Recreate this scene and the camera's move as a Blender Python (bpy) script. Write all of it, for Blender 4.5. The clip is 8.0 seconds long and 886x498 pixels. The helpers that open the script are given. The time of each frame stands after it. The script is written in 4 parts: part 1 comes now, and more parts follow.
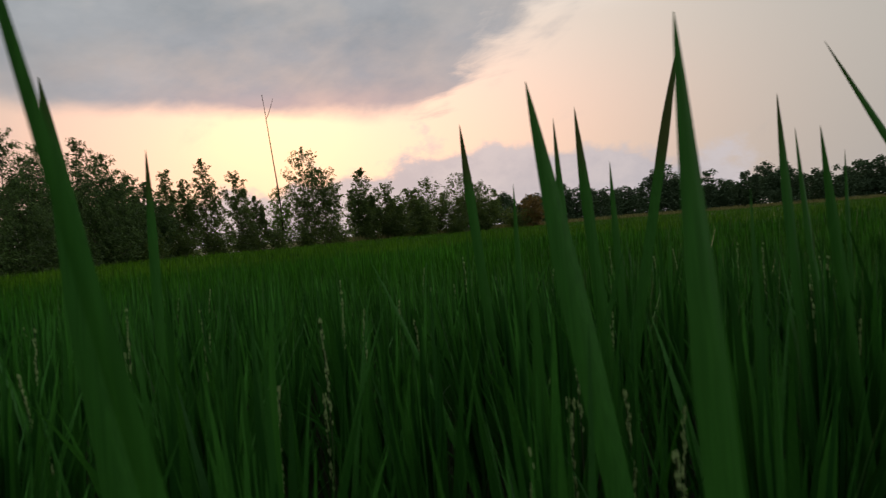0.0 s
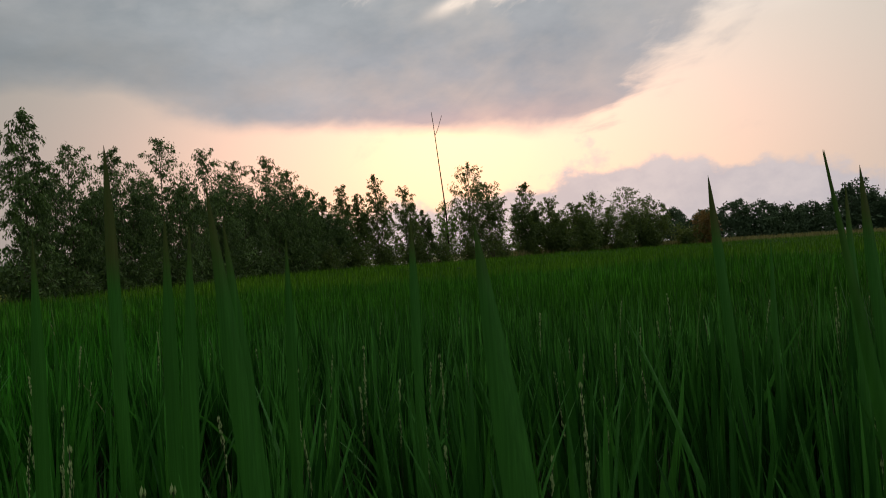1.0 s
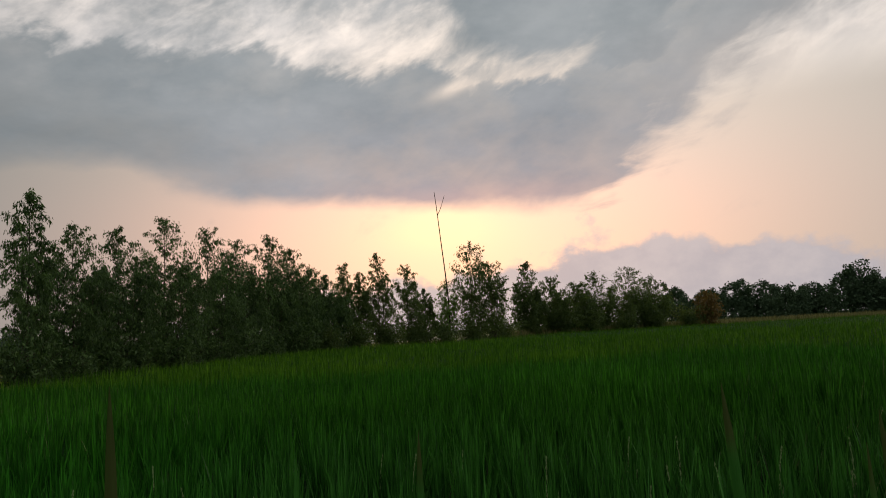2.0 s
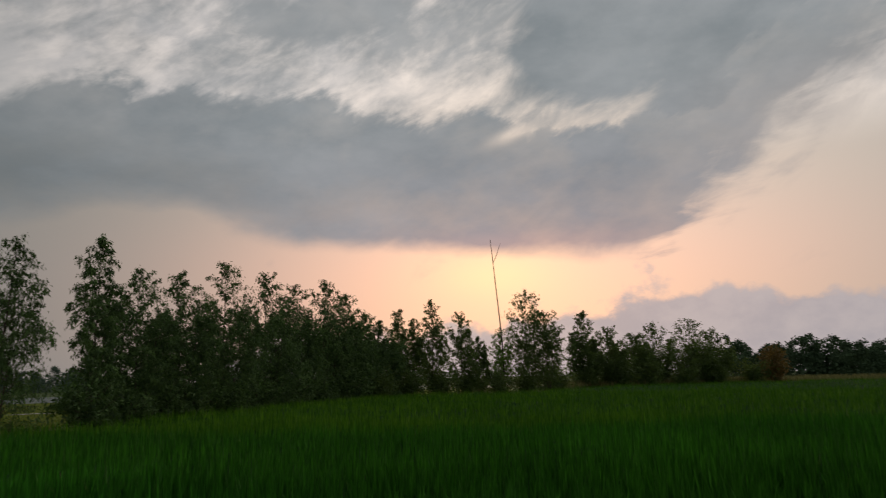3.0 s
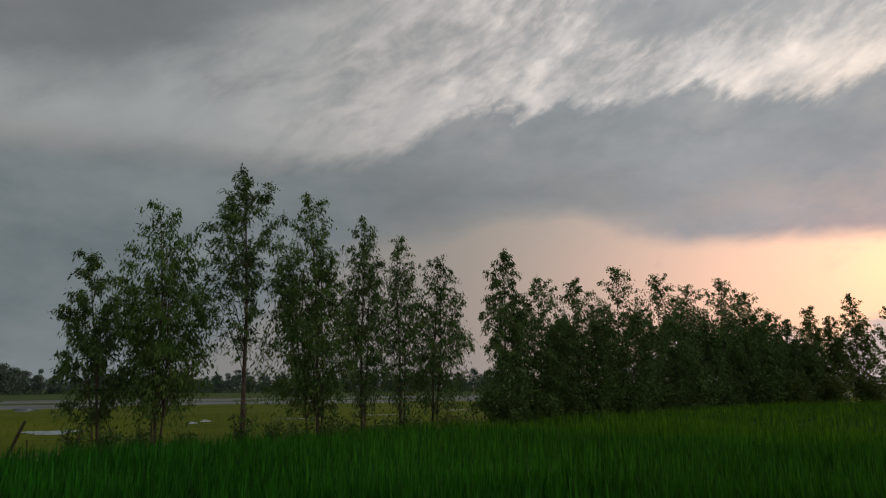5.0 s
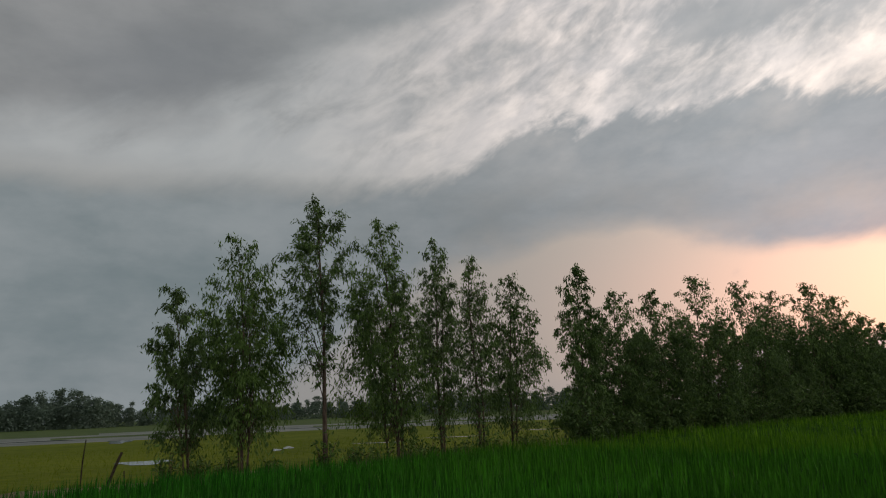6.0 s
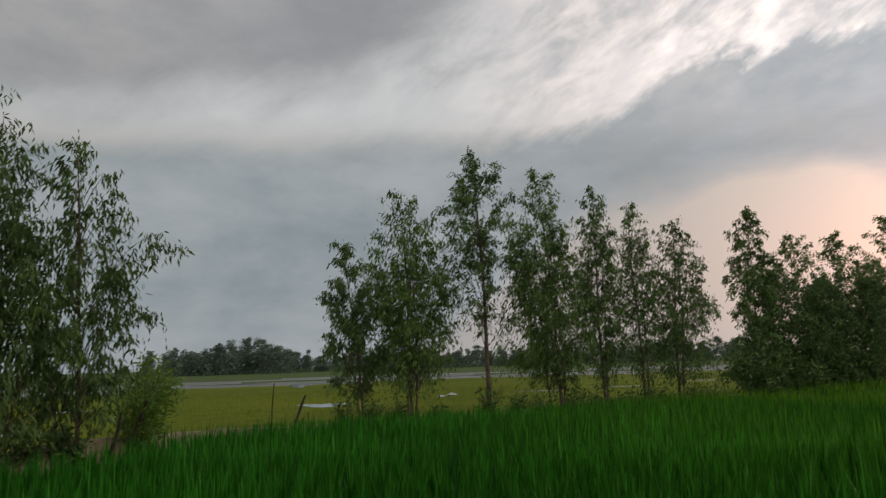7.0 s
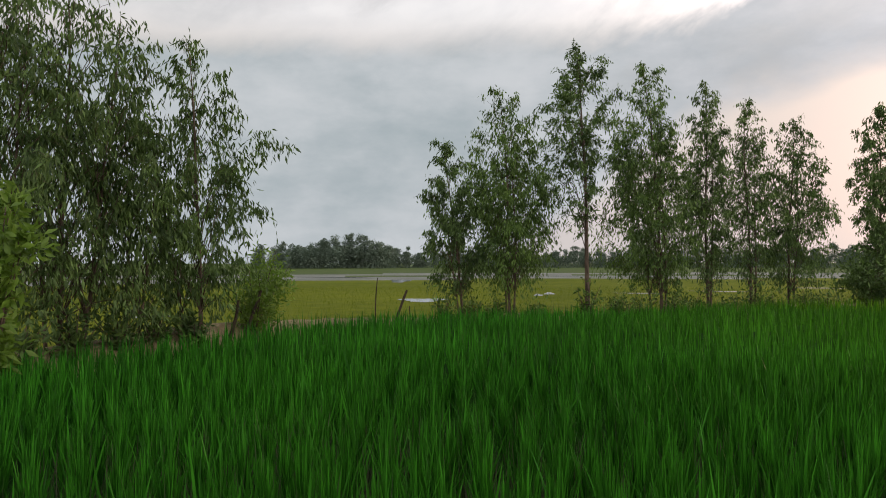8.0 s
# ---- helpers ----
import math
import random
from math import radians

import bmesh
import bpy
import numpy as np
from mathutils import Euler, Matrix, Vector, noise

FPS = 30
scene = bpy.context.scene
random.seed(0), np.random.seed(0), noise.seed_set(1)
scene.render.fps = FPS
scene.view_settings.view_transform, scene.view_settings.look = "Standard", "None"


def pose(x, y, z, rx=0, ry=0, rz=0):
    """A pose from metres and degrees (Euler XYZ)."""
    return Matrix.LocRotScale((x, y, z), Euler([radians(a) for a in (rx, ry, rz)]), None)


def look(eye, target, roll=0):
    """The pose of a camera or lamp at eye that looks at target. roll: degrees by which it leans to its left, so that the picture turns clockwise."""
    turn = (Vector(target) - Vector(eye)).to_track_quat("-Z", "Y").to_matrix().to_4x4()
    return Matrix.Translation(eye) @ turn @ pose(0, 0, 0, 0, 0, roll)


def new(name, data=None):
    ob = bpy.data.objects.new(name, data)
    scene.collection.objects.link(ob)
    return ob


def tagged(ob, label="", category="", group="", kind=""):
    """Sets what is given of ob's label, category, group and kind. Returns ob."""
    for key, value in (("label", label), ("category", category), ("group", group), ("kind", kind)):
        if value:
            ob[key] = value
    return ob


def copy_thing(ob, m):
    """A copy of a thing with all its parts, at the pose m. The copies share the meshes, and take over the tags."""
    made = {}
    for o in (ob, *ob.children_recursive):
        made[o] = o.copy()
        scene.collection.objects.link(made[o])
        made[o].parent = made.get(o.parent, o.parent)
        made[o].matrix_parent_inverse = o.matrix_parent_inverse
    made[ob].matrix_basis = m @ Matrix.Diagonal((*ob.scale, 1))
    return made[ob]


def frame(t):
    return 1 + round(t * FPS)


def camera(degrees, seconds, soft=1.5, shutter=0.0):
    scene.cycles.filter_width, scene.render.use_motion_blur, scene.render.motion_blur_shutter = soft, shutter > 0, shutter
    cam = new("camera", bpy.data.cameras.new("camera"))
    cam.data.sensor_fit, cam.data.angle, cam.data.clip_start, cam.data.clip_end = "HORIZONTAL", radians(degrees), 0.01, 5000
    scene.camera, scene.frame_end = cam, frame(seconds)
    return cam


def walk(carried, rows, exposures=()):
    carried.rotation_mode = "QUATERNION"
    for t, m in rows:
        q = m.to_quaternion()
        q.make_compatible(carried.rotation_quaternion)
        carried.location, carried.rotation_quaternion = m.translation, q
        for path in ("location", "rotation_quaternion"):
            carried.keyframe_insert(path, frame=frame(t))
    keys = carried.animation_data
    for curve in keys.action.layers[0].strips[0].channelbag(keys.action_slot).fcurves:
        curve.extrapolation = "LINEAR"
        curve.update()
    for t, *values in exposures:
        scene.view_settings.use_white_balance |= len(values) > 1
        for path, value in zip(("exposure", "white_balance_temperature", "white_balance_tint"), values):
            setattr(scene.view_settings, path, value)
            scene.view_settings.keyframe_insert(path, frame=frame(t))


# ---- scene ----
# Camera: a phone lifted out of a paddy of rice and panned to the left along a row of trees.
cam = camera(63.7, 8.0, soft=0.95, shutter=0.2)

# seconds, eye x y z, yaw, pitch, roll
ROWS = [
    (0.0, 0.13, -0.05, 1.15, -26.01, -1.58, 4.62),
    (0.3, 0.085, -0.033, 1.172, -21.80, -1.25, 5.15),
    (0.5, 0.05, -0.02, 1.192, -18.78, -0.56, 4.55),
    (0.8, 0.02, -0.008, 1.215, -14.45, -0.10, 3.70),
    (1.0, 0.00, 0.00, 1.232, -13.05, 0.44, 3.58),
    (1.5, 0.00, 0.00, 1.33, -13.19, 3.45, 2.71),
    (2.8, 0.00, 0.00, 1.63, -11.02, 9.84, 2.13),
    (3.0, 0.00, 0.00, 1.65, -8.74, 10.28, 1.20),
    (3.5, 0.00, 0.00, 1.66, 0.00, 10.92, 1.53),
    (4.0, -0.01, 0.00, 1.66, 7.80, 11.14, 1.31),
    (4.5, -0.03, 0.00, 1.66, 15.61, 11.03, 1.11),
    (5.0, -0.06, 0.00, 1.66, 21.88, 10.91, 0.29),
    (6.3, -0.12, -0.02, 1.66, 30.44, 12.62, 2.21),
    (6.5, -0.13, -0.03, 1.66, 32.97, 11.81, 2.02),
    (7.0, -0.16, -0.04, 1.66, 40.36, 9.08, 1.64),
    (7.5, -0.19, -0.05, 1.66, 45.67, 4.01, 0.83),
    (8.0, -0.20, -0.05, 1.66, 48.10, 1.12, 0.07),
]
# seconds, stops, white balance
EXPOSURES = [(0.0, 0.34, 6500, 10), (1.0, 0.40, 6500, 10), (1.5, 0.37, 6500, 10), (3.0, -0.04, 6500, 10), (4.5, 0.02, 6540, 11), (5.0, 0.12, 6560, 11), (6.5, 0.60, 6660, 13), (7.0, 0.87, 6710, 14.5), (7.5, 1.24, 6800, 17), (8.0, 1.55, 6850, 18)]
walk(cam, [(t, pose(x, y, z, 90 + pitch, roll, yaw)) for t, x, y, z, yaw, pitch, roll in ROWS], EXPOSURES)

# ---- world and sun ----
SUN_BEARING, SUN_HEIGHT = 13.5, 7.0


class Graph:
    """Short calls that add nodes to one tree."""

    def __init__(self, tree):
        self.tree = tree

    def feed(self, socket, value):
        if isinstance(value, bpy.types.NodeSocket):
            self.tree.links.new(value, socket)
        elif value is not None:
            socket.default_value = value

    def math(self, op, a, b=None, c=None, clamp=False):
        n = self.tree.nodes.new("ShaderNodeMath")
        n.operation, n.use_clamp = op, clamp
        for socket, value in zip(n.inputs, (a, b, c)):
            self.feed(socket, value)
        return n.outputs[0]

    def vector(self, x, y, z=0.0):
        n = self.tree.nodes.new("ShaderNodeCombineXYZ")
        for socket, value in zip(n.inputs, (x, y, z)):
            self.feed(socket, value)
        return n.outputs[0]

    def noise(self, where, scale, detail=4.0, rough=0.55, distortion=0.0):
        n = self.tree.nodes.new("ShaderNodeTexNoise")
        self.feed(n.inputs["Vector"], where)
        for key, value in (("Scale", scale), ("Detail", detail), ("Roughness", rough), ("Distortion", distortion)):
            n.inputs[key].default_value = value
        return n.outputs[0]

    def mix(self, factor, a, b, blend="MIX"):
        n = self.tree.nodes.new("ShaderNodeMix")
        n.data_type, n.blend_type = "RGBA", blend
        self.feed(n.inputs[0], factor)
        for socket, value in ((n.inputs[6], a), (n.inputs[7], b)):
            self.feed(socket, (*value, 1.0) if isinstance(value, tuple) and len(value) == 3 else value)
        return n.outputs[2]

    def smooth(self, value, low, high, a=0.0, b=1.0):
        n = self.tree.nodes.new("ShaderNodeMapRange")
        n.interpolation_type = "SMOOTHSTEP"
        for socket, v in zip(n.inputs, (value, low, high, a, b)):
            self.feed(socket, v)
        return n.outputs[0]


def make_world():
    world = bpy.data.worlds.new("dusk_sky")
    scene.world = world
    world.use_nodes = True
    tree = world.node_tree
    tree.nodes.clear()
    g = Graph(tree)
    coord = tree.nodes.new("ShaderNodeTexCoord")
    split = tree.nodes.new("ShaderNodeSeparateXYZ")
    tree.links.new(coord.outputs["Generated"], split.inputs[0])
    dx, dy, dz = split.outputs
    bearing = g.math("MULTIPLY", g.math("ARCTAN2", dx, dy), 57.2958)
    height = g.math("MULTIPLY", g.math("ARCSINE", dz), 57.2958)
    flat = g.vector(bearing, g.math("MULTIPLY", height, 2.2), 0.0)
    # wind-torn edges: the bearings and heights are pushed about by noise
    n1 = g.noise(flat, 0.055, 3.0, 0.45)
    n2 = g.noise(g.vector(g.math("ADD", bearing, 200.0), g.math("MULTIPLY", height, 2.2), 3.0), 0.09, 4.0, 0.5)
    az = g.math("MULTIPLY_ADD", g.math("SUBTRACT", n1, 0.5), 5.0, bearing)
    el = g.math("MULTIPLY_ADD", g.math("SUBTRACT", n2, 0.5), 1.6, height)

    def bank(a, e, ra, re, tilt, amount, u=az, v=el):
        """A soft bank of cloud at a bearing and height, in degrees; a negative amount is a gap."""
        off = g.math("SUBTRACT", u, a)
        x = g.math("DIVIDE", off, ra)
        y = g.math("DIVIDE", g.math("SUBTRACT", g.math("MULTIPLY_ADD", off, -tilt, v), e), re)
        q = g.math("MULTIPLY_ADD", x, x, g.math("MULTIPLY", y, y))
        return g.math("MULTIPLY", g.math("POWER", 2.71828, g.math("MULTIPLY", q, -1.0)), amount)

    def edge(points):
        """The height of a cloud's edge along the bearings, bent at the points given."""
        level = points[0][1]
        for (b0, h0), (b1, h1) in zip(points[:-1], points[1:]):
            n = tree.nodes.new("ShaderNodeMapRange")
            for socket, v in zip(n.inputs, (az, b0, b1, 0.0, h1 - h0)):
                g.feed(socket, v)
            level = g.math("ADD", n.outputs[0], level)
        return level

    # cloud drawn out by the wind, rising to the right: long streaks, and fine ripples in the thin parts
    across = g.math("MULTIPLY_ADD", bearing, -0.52, height)
    along = g.math("MULTIPLY_ADD", height, 0.5, bearing)
    streak = g.noise(g.vector(g.math("MULTIPLY", along, 0.12), g.math("MULTIPLY", across, 0.30), 7.0), 1.0, 6.0, 0.58, 0.5)
    ripple = g.noise(g.vector(g.math("MULTIPLY", along, 0.55), g.math("MULTIPLY", across, 1.05), 17.0), 1.0, 4.0, 0.55, 0.3)
    puffs = g.noise(g.vector(bearing, g.math("MULTIPLY", height, 1.7), 21.0), 0.16, 6.0, 0.52, 0.1)
    wisps = g.noise(g.vector(g.math("MULTIPLY", bearing, 0.22), g.math("MULTIPLY_ADD", bearing, -0.12, g.math("MULTIPLY", height, 0.75)), 41.0), 1.0, 5.0, 0.55, 0.4)
    high = g.smooth(height, 15.0, 22.0)
    torn = g.smooth(bearing, -46.0, -16.0, 0.3, 1.0)
    s0 = g.math("SUBTRACT", streak, 0.5)
    p0 = g.math("SUBTRACT", puffs, 0.5)
    r0 = g.math("MULTIPLY", g.math("SUBTRACT", ripple, 0.5), torn)
    low_line = edge([(-46, -5.0), (-34, 6.5), (-26, 11.0), (-18, 12.2), (-12, 12.2), (-8, 11.3), (-3, 10.7), (5, 10.4), (14, 10.1), (20, 9.7), (26.8, 9.8), (28, 11.0), (29.5, 12.0), (32.5, 13.3), (36, 15.7), (38, 17.6), (42.5, 20.2), (50, 24.5), (60, 28.0)])
    top_line = edge([(-75, 16.4), (-54, 17.6), (-43, 18.5), (-30, 18.2), (-25, 19.2), (-20.5, 21.9), (-11, 22.5), (-6, 22.0), (-1, 23.0), (3, 21.2), (8, 20.7), (12, 21.6), (16, 20.0), (24, 19.4), (29, 23.0), (33, 32.0)])
    under = g.smooth(g.math("ADD", g.math("SUBTRACT", el, low_line), g.math("MULTIPLY_ADD", p0, g.smooth(bearing, -15.0, 5.0, 2.6, 1.3), g.math("MULTIPLY_ADD", s0, g.smooth(bearing, 26.0, 34.0, 0.8, 7.0), g.math("MULTIPLY", g.math("SUBTRACT", wisps, 0.5), g.smooth(bearing, 22.0, 29.0, 0.0, 7.0))))), g.smooth(bearing, 24.0, 34.0, -0.8, -1.8), g.math("ADD", g.smooth(bearing, -22.0, 4.0, 3.2, 0.9), g.smooth(bearing, 24.0, 36.0, 0.0, 3.6)))
    over = g.smooth(g.math("ADD", g.math("SUBTRACT", top_line, el), g.math("MULTIPLY_ADD", g.math("MULTIPLY", s0, torn), 5.0, g.math("MULTIPLY", r0, 2.6))), -1.0, g.smooth(bearing, -40.0, -14.0, 2.6, 1.2))
    main = g.math("MULTIPLY", g.math("MULTIPLY", under, over), g.math("MULTIPLY_ADD", p0, 0.7, g.math("MULTIPLY_ADD", s0, 0.22, 0.94)), clamp=True)
    main = g.math("ADD", main, bank(-13, 12.3, 7, 1.0, 0.06, -0.35), clamp=True)
    # the brown-grey bank overhead on the far side, and the slate one above the sun
    bank_line = edge([(-85, 17.5), (-66, 19.0), (-55, 21.3), (-47, 22.8), (-42, 25.2), (-37, 27.6), (-30, 28.6), (-24, 31.0), (-14, 36.0)])
    aloft = g.math("MULTIPLY", g.smooth(g.math("ADD", g.math("SUBTRACT", el, bank_line), g.math("MULTIPLY_ADD", p0, 4.0, g.math("MULTIPLY", s0, 3.0))), -2.2, 2.6), 0.92)
    slab = g.math("ADD", bank(31, 29.0, 17, 5.2, 0.0, 1.15), bank(30, 20.5, 5.0, 3.0, 0.3, 0.7))
    slab = g.math("ADD", slab, g.math("ADD", bank(21.5, 24.3, 7.0, 4.2, 0.15, 0.85), bank(15.6, 19.6, 2.2, 0.6, 0.35, -0.8)))
    slab = g.math("ADD", slab, bank(21.4, 20.1, 2.8, 0.6, 0.2, -0.7))
    main = g.math("ADD", main, g.math("ADD", bank(15.6, 19.6, 2.2, 0.55, 0.35, -0.7), bank(21.4, 20.1, 2.8, 0.55, 0.2, -0.6)), clamp=True)
    # thin torn cloud over the rest of the upper sky, open in a bright gap above the great bank
    veil = g.math("MULTIPLY_ADD", s0, 1.6, g.math("MULTIPLY_ADD", r0, 0.7, g.smooth(bearing, -22.0, 6.0, 0.40, 0.58)))
    veil = g.math("ADD", veil, g.math("ADD", bank(-9, 26.2, 8, 1.3, 0.25, 0.35), bank(-16, 24.4, 7, 1.6, 0.35, -0.30)))
    veil = g.math("ADD", veil, g.math("ADD", bank(7.5, 22.7, 7.5, 1.7, 0.0, -0.55), g.smooth(height, 30.0, 50.0, 0.0, 0.5)))
    veil = g.math("ADD", veil, bank(3, 28.0, 13, 2.4, 0.0, 0.45))
    veil = g.math("ADD", veil, bank(-42, 20.8, 17, 2.2, 0.04, -0.40))
    veil = g.math("MULTIPLY", g.smooth(veil, -0.05, 0.95), g.math("MULTIPLY", g.smooth(height, 17.0, 21.0), 0.85))
    thin = g.math("MULTIPLY", bank(40, 19.5, 14, 2.4, 0.25, 0.5), g.smooth(streak, 0.38, 0.62))
    cover = g.math("MAXIMUM", g.math("MAXIMUM", main, aloft), g.math("MAXIMUM", g.math("MAXIMUM", veil, thin), g.smooth(g.math("ADD", slab, g.math("MULTIPLY", s0, 1.1)), 0.12, 0.75)))
    cover = g.math("ADD", cover, bank(-64, 9, 24, 8.0, 0.0, 0.6), clamp=True)
    near_sun = g.math("POWER", 2.71828, g.math("MULTIPLY", g.math("POWER", g.math("DIVIDE", g.math("ABSOLUTE", g.math("SUBTRACT", bearing, 20.0)), 28.0), 2.0), -1.0))
    low = g.smooth(height, 24.0, 8.0)
    # clear sky behind the clouds
    sky = tree.nodes.new("ShaderNodeTexSky")
    sky.sky_type, sky.sun_disc = "NISHITA", False
    sky.sun_elevation, sky.sun_rotation = radians(SUN_HEIGHT), radians(SUN_BEARING)
    sky.air_density, sky.dust_density = 1.5, 3.0
    cool = g.mix(g.smooth(height, 2.0, 14.0), (0.252, 0.256, 0.254), (0.290, 0.284, 0.268))
    cool = g.mix(g.smooth(height, 15.0, 20.0), cool, g.mix(g.smooth(bearing, -46.0, -12.0), (0.355, 0.378, 0.385), (0.70, 0.66, 0.635)))
    warm = g.mix(g.smooth(height, 2.0, 24.0), (0.63, 0.465, 0.37), (0.66, 0.59, 0.52))
    clear = g.mix(g.math("MULTIPLY", near_sun, g.smooth(g.math("MULTIPLY_ADD", bearing, 0.35, g.math("MULTIPLY", height, -1.0)), -26.0, -8.0, 0.25, 1.0)), cool, warm)
    clear = g.mix(0.006, clear, sky.outputs[0], "ADD")
    glow = bank(13, 8.2, 23, 6.0, 0.0, 1.0, bearing, height)
    core = bank(13, 8.2, 5.0, 2.0, 0.0, 1.0, bearing, height)
    clear = g.mix(glow, clear, (0.25, 0.040, 0.018), "ADD")
    clear = g.mix(core, clear, (0.10, 0.105, 0.000), "ADD")
    fleece = g.noise(g.vector(g.math("MULTIPLY_ADD", height, -0.2, bearing), g.math("MULTIPLY_ADD", bearing, -0.3, g.math("MULTIPLY", height, 1.5)), 31.0), 0.26, 6.0, 0.55, 0.5)
    clear = g.mix(g.math("MULTIPLY", high, torn), clear, g.mix(1.0, clear, g.mix(g.smooth(fleece, 0.32, 0.68), (0.82, 0.83, 0.85), (1.10, 1.07, 1.05)), "MULTIPLY"))
    # clouds: slate blue away from the sun, mauve and rose under it
    shade = g.math("MULTIPLY_ADD", puffs, 0.35, g.math("MULTIPLY", g.noise(flat, 0.05, 6.0, 0.62), 0.65))
    side = g.smooth(bearing, -50.0, -10.0)
    slate = g.mix(g.smooth(shade, 0.3, 0.7), g.mix(side, (0.138, 0.179, 0.194), (0.163, 0.192, 0.209)), g.mix(side, (0.240, 0.273, 0.287), (0.288, 0.308, 0.321)))
    slate = g.mix(g.math("MULTIPLY", high, g.smooth(bearing, -22.0, -48.0)), slate, g.mix(g.smooth(shade, 0.3, 0.7), (0.160, 0.172, 0.178), (0.268, 0.277, 0.280)))
    mauve = g.mix(g.smooth(shade, 0.3, 0.7), (0.21, 0.220, 0.255), (0.315, 0.305, 0.335))
    cloud = g.mix(g.math("MULTIPLY", near_sun, low), slate, mauve)
    cloud = g.mix(g.math("MULTIPLY", g.smooth(bearing, 24.0, 42.0, 0.0, 0.55), g.smooth(height, 26.0, 16.0)), cloud, (0.43, 0.36, 0.325))  # thin and warm past the sun
    cloud = g.mix(bank(-50, 26.0, 9, 4.0, 0.15, 0.55), cloud, (0.125, 0.143, 0.160))  # the darkest lump overhead
    cloud = g.mix(bank(15, 10.3, 11, 1.3, 0.0, 0.6, bearing, height), cloud, (0.50, 0.325, 0.30))  # rose under-edge over the sun
    colour = g.mix(g.math("MULTIPLY", cover, 0.96), clear, cloud)
    # a low bank of cumulus on the horizon beside the sun
    puff = g.noise(g.vector(bearing, g.math("MULTIPLY", height, 1.3), 11.0), 0.22, 6.0, 0.6)
    low_bank = g.math("ADD", g.math("ADD", bank(25, 1.6, 11, 4.4, 0.0, 1.0, bearing, height), bank(39, 1.2, 11, 4.2, 0.0, 0.9, bearing, height)), bank(2, 1.0, 14, 3.6, 0.0, 0.7, bearing, height))
    low_cover = g.smooth(g.math("ADD", low_bank, g.math("MULTIPLY", g.math("SUBTRACT", puff, 0.5), 1.25)), 0.30, 0.55)
    haze = g.mix(g.smooth(puff, 0.35, 0.65), (0.345, 0.33, 0.365), (0.43, 0.395, 0.41))
    colour = g.mix(g.math("MULTIPLY", low_cover, 0.82), colour, haze)
    dim = g.smooth(bearing, -30.0, 2.0, 0.80, 1.10)  # the sky falls off away from the sun
    colour = g.mix(1.0, colour, g.vector(dim, dim, dim), "MULTIPLY")
    back = tree.nodes.new("ShaderNodeBackground")
    tree.links.new(colour, back.inputs[0])
    back.inputs[1].default_value = 1.0
    out = tree.nodes.new("ShaderNodeOutputWorld")
    tree.links.new(back.outputs[0], out.inputs[0])
    world.cycles.sampling_method = "MANUAL"
    world.cycles.sample_map_resolution = 256


make_world()
sun_data = bpy.data.lights.new("sun", "SUN")
sun_data.energy, sun_data.angle, sun_data.color = 0.25, radians(12), (1.0, 0.72, 0.45)
sun = new("sun", sun_data)
sun.matrix_world = look((0, 0, 30), Vector((0, 0, 30)) - Vector((math.sin(radians(SUN_BEARING)), math.cos(radians(SUN_BEARING)), math.tan(radians(SUN_HEIGHT)))))


# ---- materials ----
def material(name):
    m = bpy.data.materials.new(name)
    m.use_nodes = True
    m.node_tree.nodes.clear()
    return m, Graph(m.node_tree)


def finish(m, g, shader):
    out = m.node_tree.nodes.new("ShaderNodeOutputMaterial")
    m.node_tree.links.new(shader, out.inputs[0])
    return m


def principled(g, colour, rough, normal=None, specular=0.5):
    n = g.tree.nodes.new("ShaderNodeBsdfPrincipled")
    g.feed(n.inputs["Base Color"], (*colour, 1.0) if isinstance(colour, tuple) else colour)
    g.feed(n.inputs["Roughness"], rough)
    g.feed(n.inputs["Specular IOR Level"], specular)
    if normal is not None:
        g.feed(n.inputs["Normal"], normal)
    return n.outputs[0]


def bump(g, value, strength, distance):
    n = g.tree.nodes.new("ShaderNodeBump")
    n.inputs["Strength"].default_value, n.inputs["Distance"].default_value = strength, distance
    g.feed(n.inputs["Height"], value)
    return n.outputs[0]


def leafy(name, dark, light, through_light, translucent=0.4, rough=0.5, patch=0.6, specular=0.35, contrast=1.0):
    """Leaves: every leaf its own tone, broad patches of tone over the plant, light coming through."""
    m, g = material(name)
    geo = g.tree.nodes.new("ShaderNodeNewGeometry")
    spread = g.noise(geo.outputs["Position"], patch, 3.0)
    clump = g.noise(geo.outputs["Position"], patch * 6.0, 2.0)
    tone = g.math("MULTIPLY_ADD", geo.outputs["Random Per Island"], 0.45, g.smooth(spread, 0.3, 0.7, 0.0, 0.2))
    tone = g.math("ADD", tone, g.smooth(clump, 0.36, 0.64, 0.0, 0.35))
    tone = g.math("POWER", tone, contrast)
    colour = g.mix(tone, dark, light)
    body = principled(g, colour, rough, None, specular)
    trans = g.tree.nodes.new("ShaderNodeBsdfTranslucent")
    g.feed(trans.inputs[0], g.mix(tone, tuple(c * 0.7 for c in through_light), through_light))
    mixed = g.tree.nodes.new("ShaderNodeMixShader")
    mixed.inputs[0].default_value = translucent
    g.tree.links.new(body, mixed.inputs[1])
    g.tree.links.new(trans.outputs[0], mixed.inputs[2])
    return finish(m, g, mixed.outputs[0])


